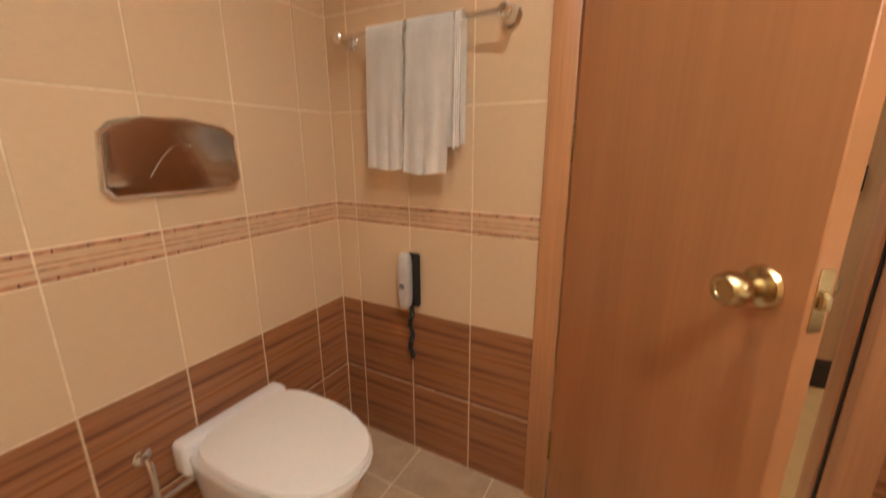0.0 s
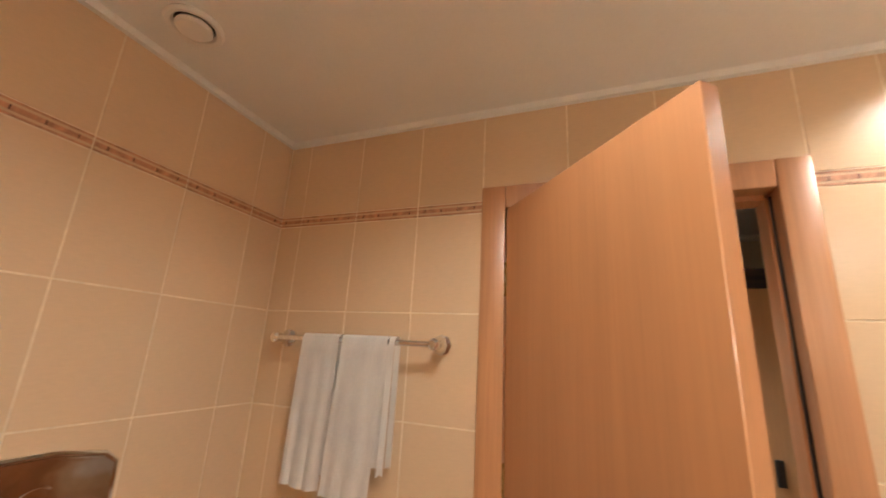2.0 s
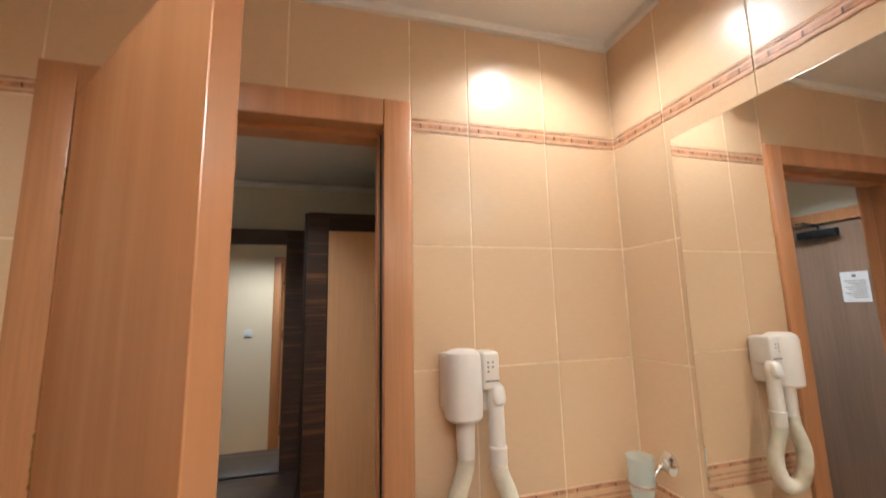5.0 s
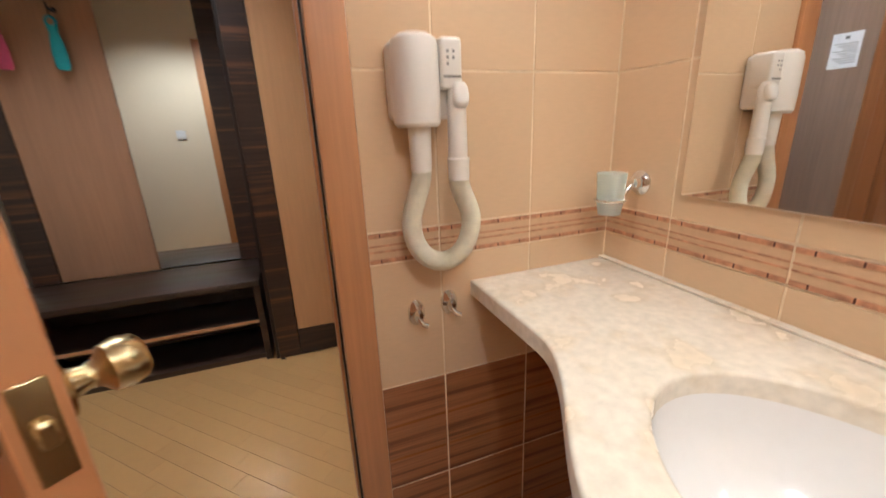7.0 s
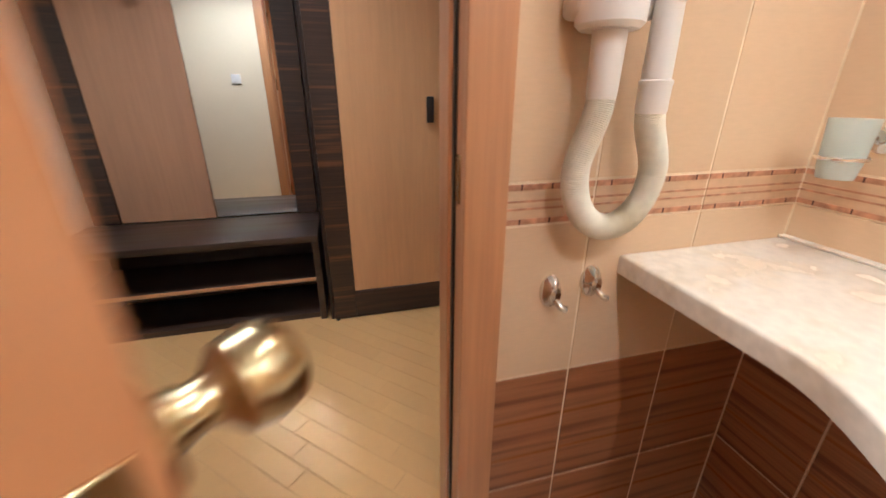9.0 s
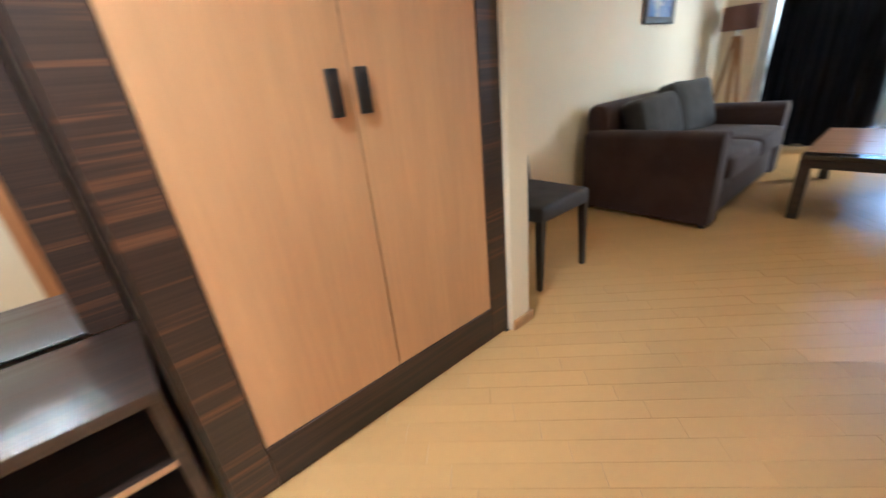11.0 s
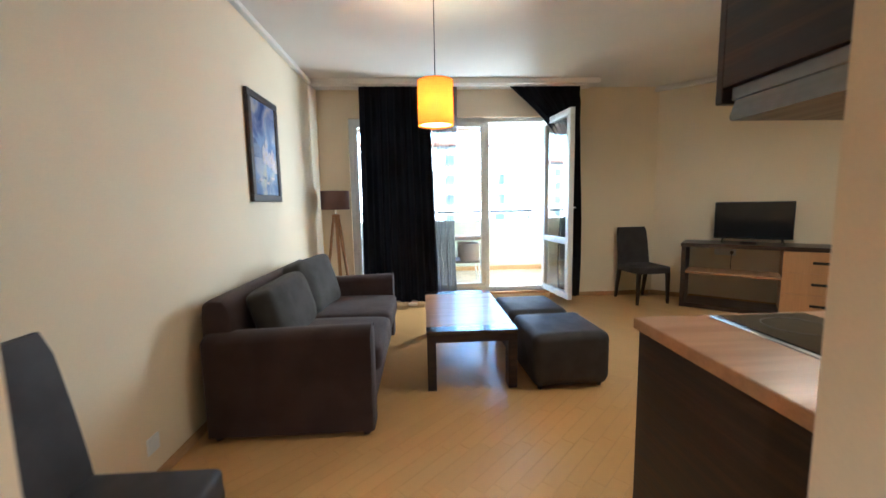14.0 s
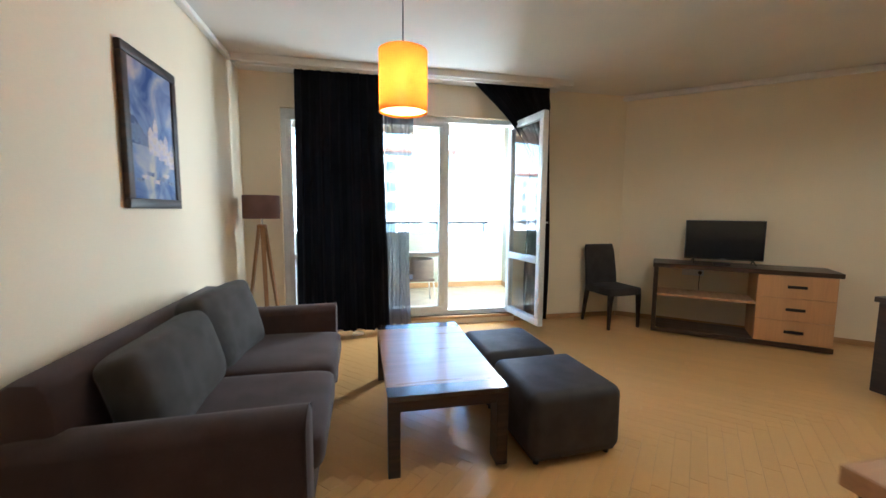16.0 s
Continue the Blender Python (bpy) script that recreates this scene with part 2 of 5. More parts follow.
def thin_cloth(name, colour, clear, through_weight, rough=0.9):
    """Thin cloth that lets light through: a mix of diffuse, translucent and clear."""
    m = bpy.data.materials.new(name)
    m.use_nodes = True
    n, l = m.node_tree.nodes, m.node_tree.links
    n.remove(n["Principled BSDF"])
    d, t, c = n.new("ShaderNodeBsdfDiffuse"), n.new("ShaderNodeBsdfTranslucent"), n.new("ShaderNodeBsdfTransparent")
    co, w, r = n.new("ShaderNodeTexCoord"), n.new("ShaderNodeTexNoise"), n.new("ShaderNodeMapRange")
    w.inputs["Scale"].default_value = 220
    l.new(co.outputs["Object"], w.inputs["Vector"])
    r.inputs["To Min"].default_value, r.inputs["To Max"].default_value = clear * 0.4, clear * 1.6
    l.new(w.outputs["Fac"], r.inputs["Value"])
    d.inputs["Color"].default_value = t.inputs["Color"].default_value = (*colour, 1)
    m1, m2 = n.new("ShaderNodeMixShader"), n.new("ShaderNodeMixShader")
    m1.inputs["Fac"].default_value = through_weight
    l.new(d.outputs[0], m1.inputs[1])
    l.new(t.outputs[0], m1.inputs[2])
    l.new(r.outputs[0], m2.inputs["Fac"])
    l.new(m1.outputs[0], m2.inputs[1])
    l.new(c.outputs[0], m2.inputs[2])
    l.new(m2.outputs[0], n["Material Output"].inputs["Surface"])
    return m


M_SHEER = thin_cloth("grey_sheer_voile", (0.14, 0.15, 0.18), 0.26, 0.30)
M_YELLOW = thin_cloth("yellow_shade_fabric", (0.84, 0.31, 0.015), 0.03, 0.60)


def glow(name, colour, strength):
    m = bpy.data.materials.new(name)
    m.use_nodes = True
    b = m.node_tree.nodes["Principled BSDF"]
    b.inputs["Emission Color"].default_value = (*colour, 1)
    b.inputs["Emission Strength"].default_value = strength
    return m


M_DIFFUSER = thin_cloth("diffuser_cloth", (0.90, 0.80, 0.55), 0.15, 0.75)
M_BULB = glow("lamp_glow", (1.0, 0.90, 0.75), 0.8)


def painting_material():
    """Blue and cream brushwork of a harbour under clouds."""
    m = bpy.data.materials.new("harbour_painting")
    m.use_nodes = True
    n, l = m.node_tree.nodes, m.node_tree.links
    b = n["Principled BSDF"]
    b.inputs["Roughness"].default_value = 0.22
    co, mp = n.new("ShaderNodeTexCoord"), n.new("ShaderNodeMapping")
    mp.inputs["Scale"].default_value = (4.5, 4.5, 4.0)
    l.new(co.outputs["Object"], mp.inputs["Vector"])
    t = n.new("ShaderNodeTexNoise")
    t.inputs["Scale"].default_value, t.inputs["Detail"].default_value, t.inputs["Distortion"].default_value = 1.0, 4, 0.8
    l.new(mp.outputs[0], t.inputs["Vector"])
    r = n.new("ShaderNodeValToRGB")
    r.color_ramp.elements[0].position, r.color_ramp.elements[0].color = 0.34, (0.06, 0.10, 0.26, 1)
    r.color_ramp.elements[1].position, r.color_ramp.elements[1].color = 0.68, (0.62, 0.55, 0.44, 1)
    e = r.color_ramp.elements.new(0.50)
    e.color = (0.24, 0.29, 0.46, 1)
    l.new(t.outputs["Fac"], r.inputs["Fac"])
    l.new(r.outputs[0], b.inputs["Base Color"])
    return m


M_PAINTING = painting_material()


# ---- mesh helpers ----
ORIGIN = {}


def box(bm, x0, x1, y0, y1, z0, z1, bevel=0.0, seg=1, m=None):
    made = bmesh.ops.create_cube(bm, size=1)["verts"]
    a = Matrix.Translation(((x0 + x1) / 2, (y0 + y1) / 2, (z0 + z1) / 2)) @ Matrix.Diagonal((abs(x1 - x0), abs(y1 - y0), abs(z1 - z0), 1))
    bmesh.ops.transform(bm, matrix=(m @ a) if m else a, verts=made)
    if bevel:
        edges = list({e for v in made for e in v.link_edges})
        bmesh.ops.bevel(bm, geom=edges, offset=bevel, segments=seg, affect="EDGES", profile=0.5, clamp_overlap=True)
    return bm


def B(*args, **kw):
    return box(bmesh.new(), *args, **kw)


def rings(bm, loops, close=True, cap=True):
    """Skins a row of closed loops of points."""
    rows = [[bm.verts.new(p) for p in loop] for loop in loops]
    for a, b in zip(rows, rows[1:]):
        for i in range(len(a)):
            k = (i + 1) % len(a)
            bm.faces.new((a[i], a[k], b[k], b[i]))
    if cap:
        bm.faces.new(rows[0][::-1])
        bm.faces.new(rows[-1])
    bmesh.ops.recalc_face_normals(bm, faces=bm.faces)
    return bm


def lathe(bm, profile, m=None, n=28, cap=True):
    """Turns (radius, height) pairs about z, then places them by m."""
    m = m or Matrix()
    return rings(bm, [[m @ Vector((r * math.cos(2 * math.pi * i / n), r * math.sin(2 * math.pi * i / n), z)) for i in range(n)] for r, z in profile], cap=cap)


def tube(bm, points, r, n=12, ribs=0):
    """A round tube along points; r may be a function of the step."""
    pts = [Vector(p) for p in points]
    loops, up = [], Vector((0.13, 0.97, 0.2)).normalized()
    for i, p in enumerate(pts):
        d = (pts[min(i + 1, len(pts) - 1)] - pts[max(i - 1, 0)]).normalized()
        side = d.cross(up).normalized()
        top = side.cross(d).normalized()
        q = r(i) if callable(r) else r
        loops.append([p + q * (math.cos(a) * side + math.sin(a) * top) for a in (2 * math.pi * k / n for k in range(n))])
    return rings(bm, loops)


def pillow(bm, sx, sy, sz, m=None, e1=0.55, e2=0.28, n=26, wrinkle=0.0):
    """A soft rounded block of the given half sizes."""
    def p(v, e):
        return math.copysign(abs(v) ** e, v)
    loops = []
    for j in range(1, 16):
        t = -math.pi / 2 + math.pi * j / 16
        row = []
        for i in range(n):
            a = 2 * math.pi * i / n
            v = Vector((sx * p(math.cos(t), e1) * p(math.cos(a), e2), sy * p(math.cos(t), e1) * p(math.sin(a), e2), sz * p(math.sin(t), e1)))
            if wrinkle:
                v += v.normalized() * wrinkle * noise.noise(v * 9 + Vector((3, 1, 7)))
            row.append((m @ v) if m else v)
        loops.append(row)
    return rings(bm, loops)


def finish(name, bm, material, parent, smooth):
    me = bpy.data.meshes.new(name)
    bm.to_mesh(me)
    bm.free()
    for mt in material if isinstance(material, (list, tuple)) else (material,):
        me.materials.append(mt)
    if smooth:
        me.polygons.foreach_set("use_smooth", [True] * len(me.polygons))
        me.set_sharp_from_angle(angle=radians(38))
    ob = new(name, me)
    if parent:
        ob.parent = parent
    return ob


def part(name, bm, material, parent, label="", smooth=True):
    """One mesh under a thing or a part, given in the same coordinates as the thing."""
    o = ORIGIN[parent.name]
    bm.transform(Matrix.Translation(-o))
    ob = finish(name, bm, material, parent, smooth)
    ORIGIN[ob.name] = o
    return tagged(ob, label)


def thing(name, base, label, category, group="", kind=""):
    """A thing that has parts: an Empty at its base; its parts are then given in the room's coordinates."""
    ob = new(name)
    ob.location = base
    ob.empty_display_size = 0.05
    ORIGIN[ob.name] = Vector(base)
    return tagged(ob, label, category, group, kind)


def local(name, label, category, group=""):
    """A thing whose parts are given round its own foot; it is put in place at the end."""
    ob = new(name)
    ob.empty_display_size = 0.05
    ORIGIN[ob.name] = Vector((0, 0, 0))
    return tagged(ob, label, category, group)


def solid(name, bm, material, label, category, kind="structure", smooth=False):
    ob = finish(name, bm, material, None, smooth)
    ORIGIN[ob.name] = Vector((0, 0, 0))
    return tagged(ob, label, category, kind=kind)


def wall_with_hole(u0, u1, z0, z1, holes, place):
    """Boxes of a wall that runs from u0 to u1, round holes (u0, u1, z0, z1); place(bm, u0, u1, z0, z1) lays one box."""
    bm = bmesh.new()
    cuts = sorted({u0, u1, *[h[0] for h in holes], *[h[1] for h in holes]})
    for a, b in zip(cuts, cuts[1:]):
        zs = [(z0, z1)]
        for h in holes:
            if h[0] <= a and b <= h[1]:
                zs = [(z0, h[2])] * (h[2] > z0) + [(h[3], z1)] * (h[3] < z1)
        for c, d in zs:
            place(bm, a, b, c, d)
    return bm


# ---- the shell of the flat ----
NY, WX, CEIL, BCEIL, HCEIL = 2.09, 7.335, 2.79, 2.39, 2.49
wall_bath_north = solid("wall_bath_north", wall_with_hole(-0.15, 2.36, -0.1, 2.6, [(0.885, 1.625, -0.1, 2.055)],
                        lambda bm, a, b, c, d: box(bm, a, b, 0.0015, 0.128, c, d)), M_GROUT, "tiled bathroom wall with the door opening", "wall")
wall_hall_south = solid("wall_hall_south", wall_with_hole(-0.15, 2.70, -0.1, CEIL + 0.1, [(0.885, 1.625, -0.1, 2.055)],
                        lambda bm, a, b, c, d: box(bm, a, b, 0.128, 0.135, c, d)), M_WALL, "pale painted hall side of the bathroom wall", "wall")
wall_bath_west = solid("wall_bath_west", B(-0.15, -0.0015, -1.95, 0.0015, -0.1, 2.6), M_GROUT, "tiled bathroom wall behind the toilet", "wall")
wall_bath_east = solid("wall_bath_east", B(2.3515, 2.70, -1.95, 0.128, -0.1, CEIL + 0.1), M_GROUT, "tiled bathroom wall that carries the mirror", "wall")
# unseen back wall, added to close the bathroom against outside light
wall_bath_south = solid("wall_bath_south", B(-0.15, 2.36, -2.05, -1.95, -0.1, 2.6), M_CREAM, "unseen tiled wall added to close the bathroom", "wall")
ceiling_bath = solid("ceiling_bath", B(-0.15, 2.36, -2.05, 0.128, BCEIL, BCEIL + 0.2), M_WHITE, "white suspended bathroom ceiling", "ceiling")
floor_bath = solid("floor_bath", B(-0.15, 2.36, -2.05, 0.0015, -0.16, 0.0025), M_GROUT, "bathroom floor bed under the tiles", "floor")
cove = bmesh.new()
for q in ((0.0, 2.35, -0.018, 0.0), (0.0, 0.018, -1.95, -0.018), (2.332, 2.35, -1.95, -0.018)):
    box(cove, *q, BCEIL - 0.022, BCEIL + 0.002)
solid("trim_bath_ceiling", cove, M_WHITE, "thin white strip along the bathroom ceiling", "trim")

wall_west = solid("wall_west", wall_with_hole(0.135, NY + 0.15, -0.1, HCEIL + 0.1, [(0.13, 1.07, -0.1, 2.08)],
                  lambda bm, a, b, c, d: box(bm, -0.09, 0.06, a, b, c, d)), M_HALL, "pale painted hall wall with the entry door", "wall")
# unseen block, added to stop daylight leaking round the entry door
solid("wall_landing", B(-0.16, 0.004, 0.10, 1.10, -0.1, 2.12), M_HALL, "added backing that keeps daylight out behind the entry door", "wall")
solid("wall_north_hall", B(-0.09, 2.53, NY, NY + 0.15, -0.1, CEIL + 0.1), M_HALL, "pale painted wall behind the hall furniture", "wall")
solid("wall_north", B(2.53, WX + 0.25, NY, NY + 0.15, -0.1, CEIL + 0.1), M_WALL, "cream painted living room wall", "wall")
solid("wall_pier", B(2.525, 2.655, 1.345, NY, -0.1, CEIL + 0.1, bevel=0.006), M_WALL, "short cream wall beside the wardrobe", "wall")
solid("wall_beam", B(2.50, 2.655, 0.135, 1.345, HCEIL, CEIL + 0.1), M_WALL, "cream header between hall and living room", "wall")
ceiling_hall = solid("ceiling_hall", B(-0.09, 2.53, 0.128, NY + 0.1, HCEIL, HCEIL + 0.2), M_WHITE, "white hall ceiling", "ceiling")
hallcove = bmesh.new()
box(hallcove, 0.06, 2.52, NY - 0.05, NY, HCEIL - 0.05, HCEIL, bevel=0.018)
box(hallcove, 0.06, 2.50, 0.135, 0.185, HCEIL - 0.05, HCEIL, bevel=0.018)
solid("cornice_hall", hallcove, M_WHITE, "white moulded cornice of the hall ceiling", "cornice")

WIN = (-0.93, 1.71, 0.10, 2.42)
wall_window = solid("wall_east", wall_with_hole(-2.50, NY + 0.15, -0.1, CEIL + 0.1, [WIN],
                    lambda bm, a, b, c, d: box(bm, WX, WX + 0.22, a, b, c, d)), M_WALL, "cream painted wall round the balcony window", "wall")
DIAG = Vector((-0.665, -0.747, 0)).normalized()
D0, LEN = Vector((WX + 0.03, -2.36, 0)), 4.3
turn = Matrix.Translation(D0) @ Matrix(((DIAG.x, -DIAG.y, 0, 0), (DIAG.y, DIAG.x, 0, 0), (0, 0, 1, 0), (0, 0, 0, 1)))
solid("wall_diagonal", B(-0.15, LEN, 0, 0.15, -0.1, CEIL + 0.1, m=turn), M_WALL, "cream painted slanting wall behind the television", "wall")
# unseen end wall, added to shut the kitchen off from the sky
solid("wall_south", B(2.40, 5.6, -5.70, -5.55, -0.1, CEIL + 0.1), M_WALL, "unseen cream wall added to close the kitchen end", "wall")
solid("wall_kitchen", B(2.55, 2.70, -5.70, -1.95, -0.1, CEIL + 0.1), M_WALL, "cream wall behind the kitchen units", "wall")
solid("ceiling_living", B(2.40, WX + 0.25, -5.7, NY + 0.15, CEIL, CEIL + 0.2), M_WHITE, "white living room ceiling", "ceiling")
cornice = bmesh.new()
for s in (0.0, 0.022):
    box(cornice, 2.655, 6.93, NY - 0.055 + s, NY, CEIL - 0.065 + s * 0.6, CEIL - 0.022 * (s == 0), bevel=0.008)
    box(cornice, 0.0, LEN, -0.055 + s, 0.001, CEIL - 0.065 + s * 0.6, CEIL - 0.022 * (s == 0), bevel=0.008, m=turn)
solid("cornice", cornice, M_WHITE, "white moulded cornice of the living room", "cornice")
pel = bmesh.new()
box(pel, 6.94, WX, -1.42, NY, CEIL - 0.025, CEIL - 0.001)
box(pel, 6.93, 6.955, -1.42, NY, 2.722, CEIL - 0.001, bevel=0.004)
box(pel, 7.10, 7.13, -1.33, NY - 0.02, CEIL - 0.045, CEIL - 0.024)
solid("pelmet", pel, M_WHITE, "white curtain box under the ceiling", "pelmet")
skirt = bmesh.new()
box(skirt, 2.655, WX, NY - 0.014, NY, 0, 0.06, bevel=0.004)
box(skirt, 2.655, 2.669, 1.345, NY - 0.014, 0, 0.055, bevel=0.004)
box(skirt, 2.53, 2.669, 1.331, 1.345, 0, 0.055, bevel=0.004)
box(skirt, WX - 0.014, WX, -2.36, -0.95, 0, 0.06, bevel=0.004)
box(skirt, WX - 0.014, WX, 1.72, NY - 0.014, 0, 0.06, bevel=0.004)
box(skirt, 0.0, LEN, -0.014, 0.0, 0, 0.06, bevel=0.004, m=turn)
box(skirt, 1.70, 2.714, 0.135, 0.149, 0, 0.055, bevel=0.004)
box(skirt, 2.70, 2.714, 0.10, 0.135, 0, 0.055, bevel=0.004)
solid("baseboard", skirt, M_SKIRT, "narrow wooden skirting along the walls", "baseboard")
# slab added over the ceilings so that no sun leaks in; never in view
solid("roof", B(-0.5, WX + 0.3, -6, NY + 0.4, CEIL + 0.25, CEIL + 0.5), M_SUNBLOCK, "unseen slab added above the flat to keep the sun out", "roof")


# ---- bathroom door ----
def casing(name, x0, x1, top, y, d, w, label):
    """A door lining with architraves on one side."""
    t = thing(name, ((x0 + x1) / 2, y, 0), label, "door frame", kind="structure")
    part("architrave", B(x0 - w, x0, y, y + d, 0, top + w, bevel=0.004, seg=2), M_CASING, t)
    part("architrave", B(x1, x1 + w, y, y + d, 0, top + w, bevel=0.004, seg=2), M_CASING, t)
    part("head", B(x0, x1, y, y + d * 0.9, top, top + w, bevel=0.003), M_CASING, t)
    return t


fr = casing("door_frame_1", 0.908, 1.602, 2.028, 0.002, -0.016, 0.076, "beech door frame with flat architraves")
for a, b in ((0.886, 0.908), (1.602, 1.624)):
    part("jamb", B(a, b, -0.004, 0.140, 0, 2.05, bevel=0.002), M_CASING, fr)
    part("stop", B(b if a < 1 else a - 0.012, b + 0.012 if a < 1 else a, 0.045, 0.10, 0, 2.02, bevel=0.002), M_DOOR, fr)
part("lintel", B(0.908, 1.602, -0.004, 0.140, 2.028, 2.05, bevel=0.002), M_CASING, fr)
part("stop", B(0.92, 1.59, 0.045, 0.10, 2.014, 2.028), M_DOOR, fr)
part("seal", B(1.597, 1.602, 0.036, 0.045, 0, 2.02), M_BLACK, fr, "black rubber door seal")
part("strike_plate", B(1.599, 1.6035, 0.010, 0.034, 1.00, 1.08, bevel=0.001), M_BRASS, fr, "small brass strike plate")
fh = casing("door_frame_2", 0.908, 1.602, 2.028, 0.1355, 0.016, 0.076, "beech architrave on the hall side")
part("threshold", B(0.90, 1.61, 0.0, 0.135, -0.01, 0.006, bevel=0.003), M_STEEL, fh, "flat metal threshold strip")

leaf = local("door_1", "open beech veneer bathroom door with a brass knob", "door")
tagged(leaf, kind="structure")
LW = 0.65
part("leaf", B(0.003, LW, 0.0, 0.040, 0.008, 2.022, bevel=0.002), M_DOOR, leaf)
part("lock_plate", B(LW - 0.0005, LW + 0.002, 0.008, 0.032, 0.995, 1.085, bevel=0.0008), M_BRASS, leaf, "worn brass lock plate")
part("latch", B(LW, LW + 0.011, 0.013, 0.027, 1.028, 1.052, bevel=0.003), M_BRASS, leaf)
for s in (-1, 1):
    k = Matrix.Translation((LW - 0.062, 0.020 + s * 0.020, 1.04)) @ Matrix.Rotation(radians(-90 * s), 4, "X")
    part("knob", lathe(bmesh.new(), [(0.031, 0), (0.033, 0.004), (0.029, 0.010), (0.016, 0.013), (0.012, 0.026), (0.014, 0.034),
                                     (0.024, 0.042), (0.027, 0.055), (0.024, 0.069), (0.020, 0.073), (0.012, 0.073), (0.011, 0.071)], k), M_BRASS, leaf, "polished brass door knob")
for z in (0.25, 1.25, 1.80):
    h = part("hinge", lathe(bmesh.new(), [(0.0065, z - 0.05), (0.0065, z + 0.05)], Matrix.Translation((-0.002, 0.004, 0)), 12), M_BRASS, leaf, "brass butt hinge")
    for dz in (-0.048, -0.016, 0.016, 0.048):
        part("ring", lathe(bmesh.new(), [(0.008, z + dz - 0.003), (0.008, z + dz + 0.003)], Matrix.Translation((-0.002, 0.004, 0)), 12), M_BRASS, h)
leaf.matrix_basis = pose(0.914, -0.020, 0, 0, 0, -50.5)

# ---- entry door ----
en = thing("door_2", (0.06, 0.60, 0), "grey-brown laminate entry door, closed, with a paper notice", "door", kind="structure")
part("leaf", B(0.01, 0.05, 0.20, 1.00, 0.008, 2.02, bevel=0.002), M_ENTRY, en)
for a, b in ((0.136, 0.20), (1.00, 1.075)):
    part("architrave", B(0.055, 0.074, a, b, 0, 2.10, bevel=0.003), M_CASING, en)
part("head", B(0.055, 0.073, 0.20, 1.00, 2.025, 2.10, bevel=0.003), M_CASING, en)
part("door_handle", tube(bmesh.new(), [(0.05, 0.27, 1.03), (0.10, 0.27, 1.03), (0.105, 0.28, 1.03), (0.105, 0.38, 1.03)], 0.009), M_BRASS, en, "brass lever handle")
part("hinge", lathe(bmesh.new(), [(0.007, 1.7), (0.007, 1.8)], Matrix.Translation((0.056, 1.0, 0)), 10), M_BLACK, en)
closer = thing("door_closer", (0.06, 0.82, 1.96), "black door closer on the entry door", "door closer")
part("body", B(0.05, 0.095, 0.70, 0.93, 1.93, 1.985, bevel=0.012, seg=3), M_BLACK, closer)
part("arm", tube(bmesh.new(), [(0.08, 0.80, 1.985), (0.085, 0.80, 2.01), (0.12, 0.86, 2.035), (0.085, 0.92, 2.045)], 0.008, 8), M_BLACK, closer)
notice = thing("paper_notice", (0.052, 0.67, 1.6), "white printed notice stuck to the entry door", "notice")
part("sheet", B(0.0515, 0.0525, 0.60, 0.74, 1.50, 1.69), M_PAPER, notice)
for i in range(9):
    part("text_bar", B(0.0526, 0.0529, 0.615, 0.725 - 0.02 * (i % 3), 1.63 - i * 0.013, 1.634 - i * 0.013), M_GREY, notice)
part("text_bar", B(0.0526, 0.0529, 0.66, 0.68, 1.655, 1.672), M_GREY, notice)


# ---- bathroom things ----
def toilet():
    t = thing("toilet", (0.0, -0.55, 0.02), "white wall-hung ceramic toilet with its lid closed", "toilet")
    cy = -0.555

    def outline(hw, length, start, z, n=30, grow=1.0):
        pts = []
        for i in range(n):
            a = 2 * math.pi * i / n
            c, s = math.cos(a), math.sin(a)
            x = start + length * 0.42 + (length * 0.58 * c if c > 0 else length * 0.42 * math.copysign(abs(c) ** 0.55, c))
            y = cy + hw * (math.copysign(abs(s) ** (0.88 if c > 0 else 0.5), s))
            pts.append((x, y, z))
        return pts
    part("bowl", rings(bmesh.new(), [outline(0.10, 0.26, 0.0, 0.07), outline(0.13, 0.33, 0.0, 0.11), outline(0.155, 0.44, 0.0, 0.22), outline(0.172, 0.51, 0.0, 0.33), outline(0.178, 0.535, 0.0, 0.395), outline(0.172, 0.53, 0.0, 0.402)]), M_CERAMIC, t)
    part("seat", rings(bmesh.new(), [outline(0.178, 0.475, 0.065, 0.404), outline(0.183, 0.485, 0.063, 0.412), outline(0.180, 0.48, 0.064, 0.421)]), M_PLASTIC, t)
    part("lid", rings(bmesh.new(), [outline(0.176, 0.47, 0.068, 0.423), outline(0.181, 0.48, 0.066, 0.431), outline(0.176, 0.468, 0.070, 0.441), outline(0.14, 0.39, 0.10, 0.446), outline(0.05, 0.18, 0.2, 0.448)]), M_PLASTIC, t)
    part("tank_ledge", B(0.0, 0.072, cy - 0.178, cy + 0.178, 0.33, 0.435, bevel=0.018, seg=3), M_CERAMIC, t)
    for s in (-1, 1):
        part("hinge", lathe(bmesh.new(), [(0.011, -0.03), (0.011, 0.03)], Matrix.Translation((0.078, cy + s * 0.08, 0.43)) @ Matrix.Rotation(radians(90), 4, "X"), 12), M_PLASTIC, t)
    return t


